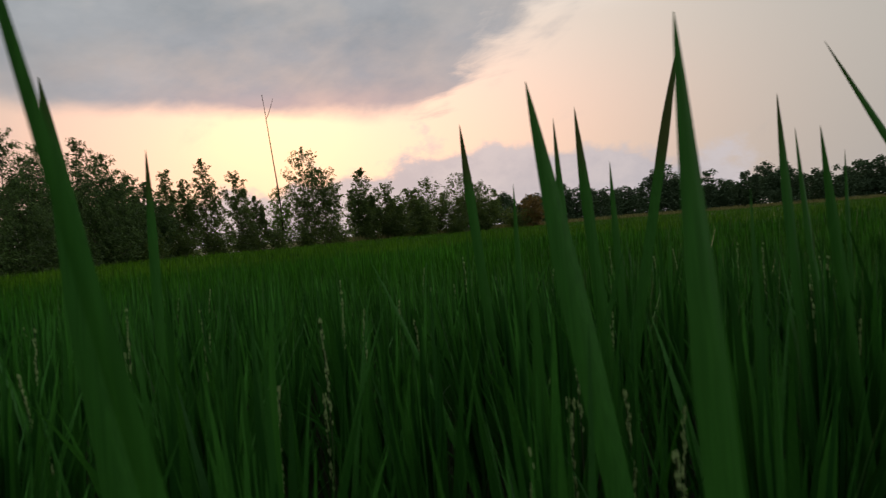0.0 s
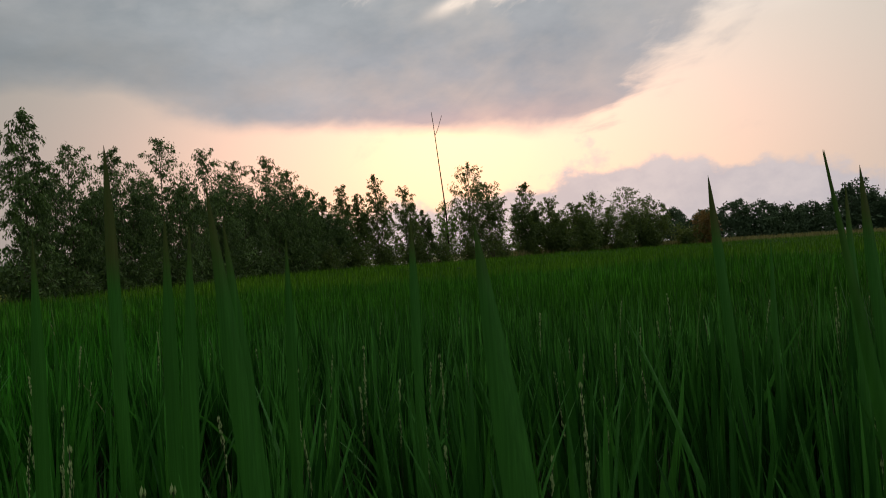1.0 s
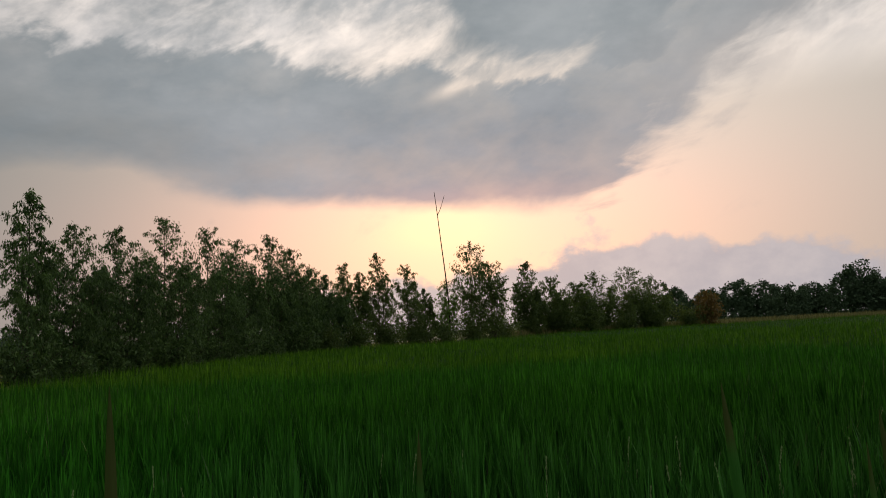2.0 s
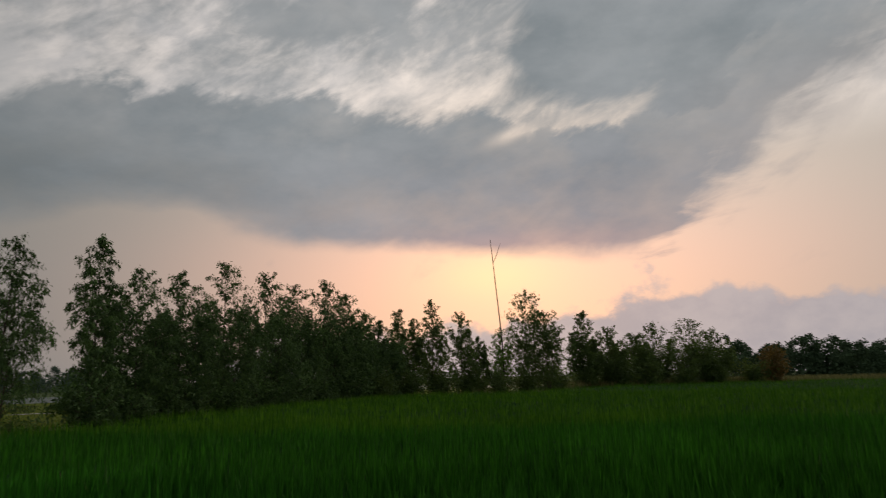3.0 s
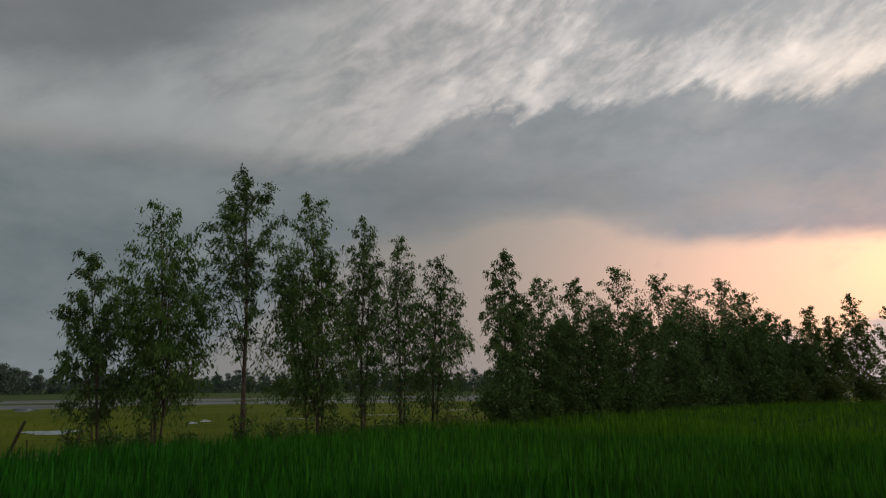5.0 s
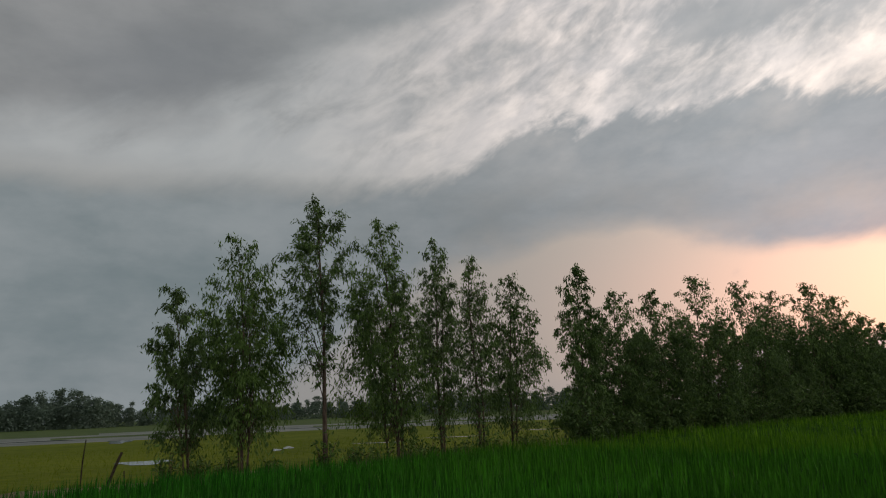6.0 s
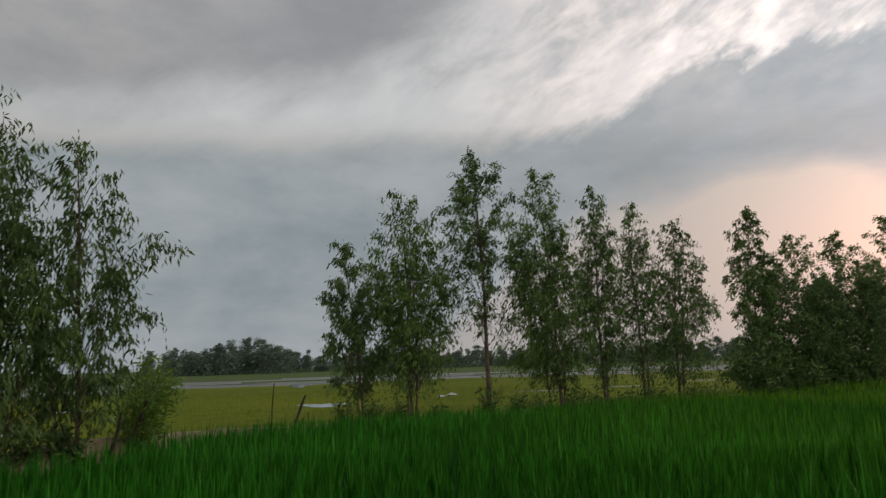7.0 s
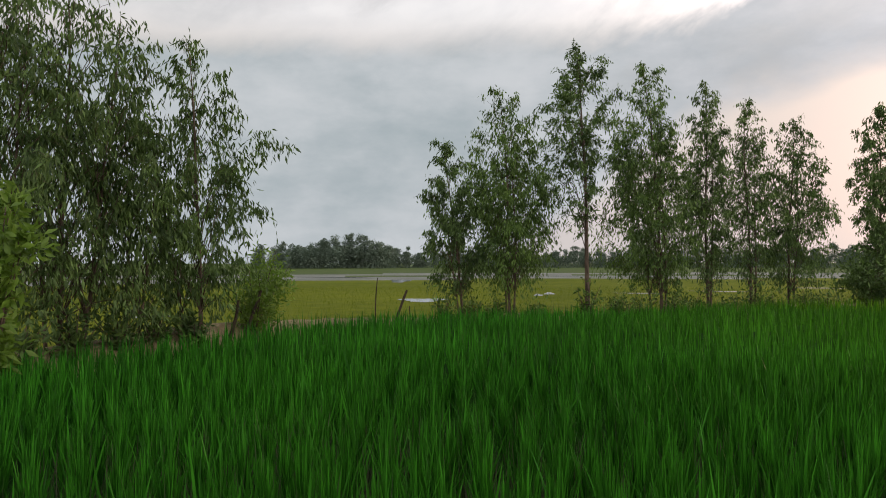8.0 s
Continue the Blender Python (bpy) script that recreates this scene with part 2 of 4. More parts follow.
def earthy(name, a, b, scale, rough=0.9, depth=0.03):
    m, g = material(name)
    geo = g.tree.nodes.new("ShaderNodeNewGeometry")
    n1 = g.noise(geo.outputs["Position"], scale, 6.0, 0.6)
    n2 = g.noise(geo.outputs["Position"], scale * 9, 4.0, 0.6)
    tone = g.math("MULTIPLY_ADD", n2, 0.4, g.math("MULTIPLY", n1, 0.6))
    colour = g.mix(g.smooth(tone, 0.35, 0.65), a, b)
    return finish(m, g, principled(g, colour, rough, bump(g, tone, 0.6, depth), 0.1))


def bark_material():
    m, g = material("bark")
    geo = g.tree.nodes.new("ShaderNodeNewGeometry")
    split = g.tree.nodes.new("ShaderNodeSeparateXYZ")
    g.tree.links.new(geo.outputs["Position"], split.inputs[0])
    long = g.vector(g.math("MULTIPLY", split.outputs[0], 14.0), g.math("MULTIPLY", split.outputs[1], 14.0), g.math("MULTIPLY", split.outputs[2], 2.5))
    peel = g.noise(long, 1.0, 5.0, 0.65)
    colour = g.mix(g.smooth(peel, 0.38, 0.62), (0.052, 0.037, 0.027), (0.165, 0.120, 0.088))
    return finish(m, g, principled(g, colour, 0.85, bump(g, peel, 0.5, 0.01), 0.25))


def water_material():
    m, g = material("paddy_water")
    geo = g.tree.nodes.new("ShaderNodeNewGeometry")
    ripple = g.noise(geo.outputs["Position"], 1.2, 3.0)
    return finish(m, g, principled(g, (0.035, 0.04, 0.03), 0.08, bump(g, ripple, 0.08, 0.02), 0.5))


def field_material():
    """The far plots: yellow-green young rice, then fallow grey wet ground, by plain patches."""
    m, g = material("far_plots")
    geo = g.tree.nodes.new("ShaderNodeNewGeometry")
    n1 = g.noise(geo.outputs["Position"], 0.08, 5.0, 0.6)
    n2 = g.noise(geo.outputs["Position"], 1.4, 5.0, 0.65)
    tone = g.math("MULTIPLY_ADD", n2, 0.5, g.math("MULTIPLY", n1, 0.5))
    colour = g.mix(g.smooth(tone, 0.35, 0.65), (0.075, 0.105, 0.005), (0.145, 0.17, 0.011))
    return finish(m, g, principled(g, colour, 0.9, bump(g, n2, 0.7, 0.08), 0.05))


def rice_material():
    """Rice leaves: deep green in the plot by the standpoint, yellower in the riper plot beyond it."""
    m, g = material("rice_leaf")
    geo = g.tree.nodes.new("ShaderNodeNewGeometry")
    split = g.tree.nodes.new("ShaderNodeSeparateXYZ")
    g.tree.links.new(geo.outputs["Position"], split.inputs[0])
    spread = g.noise(geo.outputs["Position"], 0.35, 3.0)
    tone = g.math("MULTIPLY_ADD", geo.outputs["Random Per Island"], 0.75, g.smooth(spread, 0.3, 0.7, 0.0, 0.25))
    veins = g.noise(g.vector(g.math("MULTIPLY", split.outputs[0], 700.0), g.math("MULTIPLY", split.outputs[1], 700.0), g.math("MULTIPLY", split.outputs[2], 5.0)), 1.0, 2.0)
    tone = g.math("MULTIPLY_ADD", g.math("SUBTRACT", veins, 0.5), 0.55, tone, clamp=True)
    tone = g.math("POWER", tone, 1.9)
    along = g.math("MULTIPLY_ADD", split.outputs[0], 0.15, g.math("MULTIPLY_ADD", g.noise(geo.outputs["Position"], 0.12, 3.0), 6.0, split.outputs[1]))
    riper = g.smooth(along, 15.5, 18.5)
    riper = g.math("MAXIMUM", riper, g.smooth(g.math("MULTIPLY_ADD", split.outputs[0], 0.6, along), 4.0, 12.0, 0.0, 0.30))
    deep = g.mix(tone, (0.009, 0.070, 0.005), (0.056, 0.345, 0.023))
    ripe = g.mix(tone, (0.040, 0.120, 0.005), (0.185, 0.385, 0.016))
    # the patch that comes into ear is duller and more olive
    eared = g.math("MULTIPLY", g.smooth(split.outputs[0], -1.2, 0.3), g.smooth(split.outputs[1], 6.0, 2.5))
    deep = g.mix(eared, deep, g.mix(tone, (0.012, 0.066, 0.011), (0.082, 0.305, 0.046)))
    blade = g.mix(riper, deep, ripe)
    blade = g.mix(g.smooth(split.outputs[2], 1.20, 1.27, 0.0, 0.75), blade, (0.085, 0.05, 0.025))  # withered tips
    body = principled(g, blade, 0.42, None, 0.12)
    trans = g.tree.nodes.new("ShaderNodeBsdfTranslucent")
    g.feed(trans.inputs[0], g.mix(tone, (0.03, 0.12, 0.006), (0.06, 0.22, 0.012)))
    mixed = g.tree.nodes.new("ShaderNodeMixShader")
    mixed.inputs[0].default_value = 0.15
    g.tree.links.new(body, mixed.inputs[1])
    g.tree.links.new(trans.outputs[0], mixed.inputs[2])
    return finish(m, g, mixed.outputs[0])


RICE = rice_material()
# much darker than the blades: shade deep in the stand is painted in
RICE_UNDER_SHADE = earthy("shaded_rice_under_leaves", (0.004, 0.026, 0.003), (0.014, 0.065, 0.005), 3.0, 0.95, 0.10)
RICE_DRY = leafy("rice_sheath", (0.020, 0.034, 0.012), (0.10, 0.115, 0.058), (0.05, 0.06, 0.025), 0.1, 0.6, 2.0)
GRAIN = leafy("rice_grain", (0.25, 0.38, 0.12), (0.52, 0.65, 0.30), (0.46, 0.56, 0.20), 0.3, 0.5, 5.0)
LEAF = leafy("tree_leaf", (0.019, 0.042, 0.015), (0.225, 0.36, 0.10), (0.14, 0.25, 0.05), 0.28, 0.48, 0.5, 0.22, 1.7)
LEAF_LIGHT = leafy("light_leaf", (0.022, 0.052, 0.016), (0.25, 0.41, 0.095), (0.17, 0.30, 0.05), 0.30, 0.48, 0.45, 0.22, 1.6)
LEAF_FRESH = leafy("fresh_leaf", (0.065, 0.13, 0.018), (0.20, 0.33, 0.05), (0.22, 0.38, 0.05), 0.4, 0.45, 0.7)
# distant trees: lifted dark tone and extra translucency stand in for haze
LEAF_MID_HAZE = leafy("mid_haze_leaf", (0.026, 0.052, 0.016), (0.175, 0.255, 0.072), (0.22, 0.31, 0.05), 0.42, 0.45, 0.5, 0.3, 1.4)
LEAF_RUST = leafy("rust_leaf", (0.14, 0.095, 0.030), (0.30, 0.20, 0.06), (0.30, 0.19, 0.04), 0.35, 0.5, 0.7)
# lifted and greyed leaf green: distance haze is part of the base colour
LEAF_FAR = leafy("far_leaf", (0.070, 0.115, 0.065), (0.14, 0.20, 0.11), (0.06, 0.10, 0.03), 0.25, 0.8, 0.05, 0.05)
# haze over the plain is painted into this leaf colour
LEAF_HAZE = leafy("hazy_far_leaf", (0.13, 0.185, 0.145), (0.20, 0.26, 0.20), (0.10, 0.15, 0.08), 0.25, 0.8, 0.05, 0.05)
WEED = leafy("bund_grass", (0.05, 0.085, 0.022), (0.12, 0.15, 0.05), (0.12, 0.20, 0.04), 0.35, 0.55, 0.8)
YOUNG = leafy("young_rice", (0.060, 0.095, 0.004), (0.155, 0.20, 0.010), (0.18, 0.26, 0.012), 0.3, 0.6, 0.3, 0.05)
DRY_GRASS = leafy("dry_grass", (0.16, 0.15, 0.05), (0.34, 0.31, 0.13), (0.25, 0.24, 0.08), 0.3, 0.7, 0.1, 0.1)
BARK = bark_material()
SOIL = earthy("bund_soil", (0.15, 0.115, 0.062), (0.30, 0.240, 0.145), 2.0)
MUD = earthy("paddy_mud", (0.016, 0.014, 0.010), (0.042, 0.036, 0.026), 1.2)
FALLOW = earthy("wet_fallow", (0.12, 0.14, 0.12), (0.24, 0.25, 0.23), 0.12, 0.7, 0.05)
PLOTS = field_material()
DEEP_PLOT = earthy("green_plot", (0.05, 0.085, 0.02), (0.09, 0.13, 0.035), 0.2)
WATER = water_material()
WOOD = earthy("weathered_wood", (0.03, 0.024, 0.018), (0.085, 0.065, 0.045), 12.0)


# ---- building helpers ----
def part(name, data, mat, parent=None, label="", m=None):
    """One mesh object from a bmesh or a mesh, under a thing or a part."""
    if isinstance(data, bmesh.types.BMesh):
        mesh = bpy.data.meshes.new(name)
        data.to_mesh(mesh)
        data.free()
    else:
        mesh = data
    mesh.name = name
    if mat is not None and not mesh.materials:
        mesh.materials.append(mat)
    ob = new(name, mesh)
    if parent is not None:
        ob.parent = parent
    if m is not None:
        ob.matrix_basis = m
    if label:
        ob["label"] = label
    return ob


def mesh_from(name, verts, faces, smooth=False):
    """A mesh from numpy arrays: verts (n, 3), faces (m, 3) or (m, 4)."""
    verts, faces = np.asarray(verts, np.float32), np.asarray(faces, np.int32)
    mesh = bpy.data.meshes.new(name)
    k = faces.shape[1]
    mesh.vertices.add(len(verts))
    mesh.vertices.foreach_set("co", verts.ravel())
    mesh.loops.add(len(faces) * k)
    mesh.loops.foreach_set("vertex_index", faces.ravel())
    mesh.polygons.add(len(faces))
    mesh.polygons.foreach_set("loop_start", np.arange(0, len(faces) * k, k, dtype=np.int32))
    if smooth:
        mesh.polygons.foreach_set("use_smooth", np.ones(len(faces), bool))
    mesh.update(calc_edges=True)
    return mesh


def spot(bearing, distance):
    """Plan position at a compass bearing (degrees, clockwise from ahead) and distance from the standpoint."""
    return distance * math.sin(radians(bearing)), distance * math.cos(radians(bearing))


def unit(v):
    return v / np.maximum(np.linalg.norm(v, axis=-1, keepdims=True), 1e-9)


def tube(points, radii, sides):
    """Verts and quads of a tapered tube along points."""
    points = np.asarray(points, float)
    along = unit(np.gradient(points, axis=0))
    side = unit(np.cross(along, np.array([0.31, 0.95, 0.02])))
    up = np.cross(side, along)
    a = np.linspace(0, 2 * np.pi, sides, endpoint=False)
    ring = side[:, None] * np.cos(a)[None, :, None] + up[:, None] * np.sin(a)[None, :, None]
    v = (points[:, None] + ring * np.asarray(radii)[:, None, None]).reshape(-1, 3)
    f = []
    for i in range(len(points) - 1):
        for j in range(sides):
            k = (j + 1) % sides
            f.append((i * sides + j, i * sides + k, (i + 1) * sides + k, (i + 1) * sides + j))
    return v, np.array(f)


def join(pieces):
    vs, fs, n = [], [], 0
    for v, f in pieces:
        vs.append(v)
        fs.append(f + n)
        n += len(v)
    return np.concatenate(vs), np.concatenate(fs)


# ---- the ground ----
# plan line of the bund on which the trees stand, from behind the standpoint to far ahead
BUND = np.array([(-5.5, -60), (-6.0, -14), (-7.6, -3), (-9.4, 2.9), (-11.0, 6.6), (-11.0, 10.2), (-9.9, 13.4),
                 (-8.6, 17.6), (-7.2, 22.2), (-5.0, 27.5), (-2.4, 34), (0.6, 41), (6.2, 49), (14.5, 55.5), (25, 67), (36, 74), (50, 78), (70, 90)])


def bund_offset(x, y):
    """Signed distance to the bund's line: positive on the rice's side."""
    best, sign = np.full(np.shape(x), 1e9), np.ones(np.shape(x))
    for (ax, ay), (bx, by) in zip(BUND[:-1], BUND[1:]):
        ux, uy = bx - ax, by - ay
        s = np.clip(((x - ax) * ux + (y - ay) * uy) / (ux * ux + uy * uy), 0, 1)
        ex, ey = x - ax - s * ux, y - ay - s * uy
        d = np.hypot(ex, ey)
        nearer = d < best
        best = np.where(nearer, d, best)
        sign = np.where(nearer, np.where(ux * ey - uy * ex < 0, 1.0, -1.0), sign)
    return best * sign


def bund_rise(y):
    """Height of the bund: it stands higher where it comes past the standpoint."""
    return 0.5 + 0.22 * np.clip((9.5 - y) / 4.0, 0, 1)


def build_ground():
    # one sheet to the horizon, finer near the standpoint, with the bund raised on it
    r = np.concatenate([np.linspace(0, 60, 121), np.geomspace(62, 4000, 40)])
    a = np.linspace(0, 2 * np.pi, 361)[:-1]
    x, y = r[1:, None] * np.sin(a), r[1:, None] * np.cos(a)
    x, y = np.concatenate([[0.0], x.ravel()]), np.concatenate([[0.0], y.ravel()])
    d = bund_offset(x, y)
    rough = 0.05 * np.sin(x * 1.7 + 0.6 * y) * np.cos(y * 1.3 - 0.4 * x) + 0.03 * np.sin(5.1 * x + 2.2 * y)
    z = (bund_rise(y) + rough) * np.exp(-np.clip(np.abs(d + 0.2) - 0.25, 0, None) ** 2 / 0.35)
    z = np.where(np.hypot(x, y) < 95, z, 0.0)
    n = len(a)
    faces = [(0, 1 + i, 1 + (i + 1) % n, 1 + (i + 1) % n) for i in range(n)]
    i, j = np.meshgrid(np.arange(len(r) - 2), np.arange(n), indexing="ij")
    k = (j + 1) % n
    quads = np.stack([1 + i * n + j, 1 + (i + 1) * n + j, 1 + (i + 1) * n + k, 1 + i * n + k], -1).reshape(-1, 4)
    mesh = bpy.data.meshes.new("ground")
    mesh.from_pydata(np.stack([x, y, z], -1).tolist(), [], [f[:3] for f in faces] + quads.tolist())
    for m in (MUD, SOIL, PLOTS, FALLOW, DEEP_PLOT):
        mesh.materials.append(m)
    index = []
    for p in mesh.polygons:
        c = p.center
        off = float(bund_offset(np.float64(c.x), np.float64(c.y)))
        far = math.hypot(c.x, c.y)
        if abs(off + 0.2) < 1.2:
            index.append(1)
        elif off > 0:
            index.append(0 if far < 110 else 4)
        else:
            beyond = -off + 3 * math.sin(c.x * 0.07 + c.y * 0.05)
            index.append(4 if c.x > 0.25 * c.y else 2 if beyond < 50 else 3 if beyond < 66 or 72 < beyond < 92 else 4)
    mesh.polygons.foreach_set("material_index", np.array(index, np.int32))
    ground = part("ground", mesh, None)
    tagged(ground, "flat paddy land with a raised earth bund and far wet plots", "ground", "", "structure")


build_ground()


def pool(x, y, rx, ry, turn, seed):
    """A shallow puddle with an uneven rim."""
    rng = random.Random(seed)
    bm = bmesh.new()
    ring = []
    for i in range(28):
        a = i / 28 * 2 * math.pi
        k = 1 + 0.25 * math.sin(3 * a + seed) + 0.12 * rng.uniform(-1, 1)
        u, v = rx * k * math.cos(a), ry * k * math.sin(a)
        c, s = math.cos(radians(turn)), math.sin(radians(turn))
        ring.append(bm.verts.new((x + u * c - v * s, y + u * s + v * c, 0.012)))
    bm.faces.new(ring)
    ob = part("puddle", bm, WATER)
    return tagged(ob, "shallow puddle of still water in the far plot", "puddle", "puddles", "structure")


for i, (b, d, rx, ry) in enumerate([(-50.0, 32, 1.0, 1.4), (-51.7, 66, 0.9, 5.0), (-40.8, 37, 0.2, 1.2), (-39.9, 39, 0.25, 1.5), (-68, 36, 1.0, 0.6), (-33, 40, 1.2, 0.5),
                                    (-27, 44, 1.6, 0.5), (-60, 20, 0.5, 0.3), (-70.5, 24, 0.7, 0.3), (-20.4, 52, 1.6, 0.6), (-57, 82, 4.0, 1.4), (-39, 90, 5.0, 1.6)]):
    pool(*spot(b, d), rx, ry, -b, i)


# ---- rice ----
def blades(x, y, foot, top, width, lean, turn, levels, bend, tip=0.30):
    """Verts and quads of upright tapering leaf blades, each its own island."""
    n = len(x)
    s = 1 - (1 - np.linspace(0, 1, levels)) ** (1.7 if levels > 3 else 1.2)
    left = (1 - s)[None, :] * (top - foot)[:, None]
    taper = np.clip(left / tip, 0, 1) ** 0.75 * (0.5 + 0.5 * np.minimum(1, s * 2.5))[None, :]
    taper[:, -1] = 0.03
    cx, cy = np.cos(turn), np.sin(turn)
    lx, ly = lean[:, 0], lean[:, 1]
    curve = s + bend[:, None] * s ** 3
    px = x[:, None] + lx[:, None] * curve
    py = y[:, None] + ly[:, None] * curve
    pz = foot[:, None] + (top - foot)[:, None] * (s - 0.25 * bend[:, None] * np.clip(s, 0, 1) ** 4 * np.hypot(lx, ly)[:, None])
    w = 0.5 * width[:, None] * taper
    v = np.empty((n, levels, 2, 3))
    for k, sgn in ((0, -1), (1, 1)):
        v[:, :, k, 0] = px + sgn * w * cx[:, None]
        v[:, :, k, 1] = py + sgn * w * cy[:, None]
        v[:, :, k, 2] = pz
    base = np.arange(n)[:, None] * levels * 2
    f = np.stack([np.stack([base[:, 0] + 2 * i, base[:, 0] + 2 * i + 1, base[:, 0] + 2 * i + 3, base[:, 0] + 2 * i + 2], -1) for i in range(levels - 1)], 1).reshape(-1, 4)
    return v.reshape(-1, 3), f


def scatter(rng, r0, r1, a0, a1, per_square_metre, keep):
    area = 0.5 * (r1 * r1 - r0 * r0) * radians(a1 - a0)
    n = int(area * per_square_metre)
    r = np.sqrt(rng.uniform(r0 * r0, r1 * r1, n))
    a = np.radians(rng.uniform(a0, a1, n))
    x, y = r * np.sin(a), r * np.cos(a)
    ok = keep(x, y)
    return x[ok], y[ok]


def canopy(x, y):
    """Height of the rice: gentle waves from hill to hill, a little lower at the bund."""
    wave = 0.03 * np.sin(0.9 * x + 0.5 * y) + 0.03 * np.sin(0.37 * y - 0.6 * x + 1.0) + 0.02 * np.sin(2.3 * x - 1.7 * y)
    near = 0.12 * np.exp(-(x * x + y * y) / 5.0)
    return 0.86 + near + wave - (0.10 - 0.05 * np.clip((9.5 - y) / 4.0, 0, 1)) * np.exp(-np.clip(bund_offset(x, y) - 0.6, 0, None) / 1.2)


def in_field(x, y):
    return (bund_offset(x, y) > 0.6) & (np.hypot(x, y) < 108)


def rice_field():
    rng = np.random.default_rng(5)
    pieces = []
    rings = [
        # r0, r1, from, to, per m2, levels, width, foot
        (0.12, 0.36, -180, 180, 1800, 6, 0.0165, 0.50),
        (0.36, 2.2, -115, 90, 2000, 6, 0.0165, 0.52),
        (2.2, 3.5, -115, 90, 3200, 5, 0.0130, 0.42),
        (3.5, 5.5, -110, 85, 2000, 4, 0.0140, 0.45),
        (5.5, 8.0, -105, 80, 1150, 4, 0.0155, 0.35),
        (8.0, 18.0, -95, 72, 270, 3, 0.021, 0.35),
        (18.0, 45.0, -65, 72, 52, 3, 0.030, 0.4),
        (45.0, 106.0, -25, 72, 9, 2, 0.075, 0.5),
        (0.36, 4.0, 90, 245, 1600, 3, 0.017, 0.4),
        (4.0, 15.0, 78, 257, 110, 3, 0.03, 0.3),
    ]
    for r0, r1, a0, a1, dens, levels, width, foot in rings:
        x, y = scatter(rng, r0, r1, a0, a1, dens, in_field)
        # tillers gather in hills
        hill = 0.25 if r1 < 3 else 0.22
        if r1 <= 8:
            hx, hy = np.round(x / hill), np.round(y / hill)
            pull = 0.95 if r1 < 3 else 0.80
            x = x + (hx * hill + 0.06 * np.sin(12.9 * hx + 7.8 * hy) - x) * pull
            y = y + (hy * hill + 0.06 * np.sin(4.1 * hx + 17.3 * hy + 1.0) - y) * pull
        n = len(x)
        short = 0.36 if r1 < 3 else 0.20
        top = canopy(x, y) + rng.normal(0, 0.05, n) - short * rng.random(n) ** (1.5 if r1 < 3 else 1.1) + 0.10 * rng.random(n) ** 14
        top = top - (0.14 if r1 < 0.4 else 0.0)
        tilt = rng.random(n) ** 2.4 * (0.10 if r1 < 3 else 0.075) + 0.008
        way = rng.uniform(0, 2 * np.pi, n)
        lean = np.stack([np.cos(way) * tilt, np.sin(way) * tilt], -1)
        turn = rng.uniform(0, np.pi, n)
        bend = np.clip(rng.normal(0.25, 0.35, n), -0.2, 1.4)
        foots = np.full(n, foot) + rng.uniform(0, 0.16, n)
        pieces.append(blades(x, y, foots, top, width * rng.uniform(0.6, 1.25, n), lean, turn, levels, bend, 0.22))
    field = part("rice_field", mesh_from("rice_field", *join(pieces), smooth=True), RICE)
    tagged(field, "dense green rice standing about waist high in the paddy", "rice", "", "stuff")


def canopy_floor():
    """A sheet for the closed leaves lower in the stand, darkened like the shade seen between the blades from afar."""
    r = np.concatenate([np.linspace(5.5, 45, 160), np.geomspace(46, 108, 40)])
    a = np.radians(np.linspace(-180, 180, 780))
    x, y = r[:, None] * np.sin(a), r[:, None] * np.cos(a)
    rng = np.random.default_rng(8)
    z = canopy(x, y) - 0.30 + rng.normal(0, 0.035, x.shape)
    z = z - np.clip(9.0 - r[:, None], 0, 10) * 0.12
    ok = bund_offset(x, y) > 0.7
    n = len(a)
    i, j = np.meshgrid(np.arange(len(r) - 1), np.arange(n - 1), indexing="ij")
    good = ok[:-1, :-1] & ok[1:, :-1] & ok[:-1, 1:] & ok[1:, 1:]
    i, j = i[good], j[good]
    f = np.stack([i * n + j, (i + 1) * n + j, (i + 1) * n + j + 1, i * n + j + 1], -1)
    ob = part("rice_canopy", mesh_from("rice_canopy", np.stack([x, y, z], -1).reshape(-1, 3), f), RICE_UNDER_SHADE)
    tagged(ob, "dark sheet for the shaded lower leaves of the rice across the paddy", "rice", "", "stuff")


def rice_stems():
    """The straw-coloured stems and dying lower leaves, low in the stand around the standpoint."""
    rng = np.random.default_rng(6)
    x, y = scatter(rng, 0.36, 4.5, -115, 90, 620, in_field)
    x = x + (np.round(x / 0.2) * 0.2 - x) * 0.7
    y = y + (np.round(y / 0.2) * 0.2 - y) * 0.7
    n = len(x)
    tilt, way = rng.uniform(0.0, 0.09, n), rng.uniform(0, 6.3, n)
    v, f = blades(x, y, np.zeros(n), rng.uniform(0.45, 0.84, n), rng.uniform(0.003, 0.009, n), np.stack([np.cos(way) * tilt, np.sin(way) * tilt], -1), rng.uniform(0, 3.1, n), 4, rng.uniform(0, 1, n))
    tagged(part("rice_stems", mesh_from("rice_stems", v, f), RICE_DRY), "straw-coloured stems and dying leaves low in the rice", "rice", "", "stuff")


rice_field()
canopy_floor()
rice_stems()


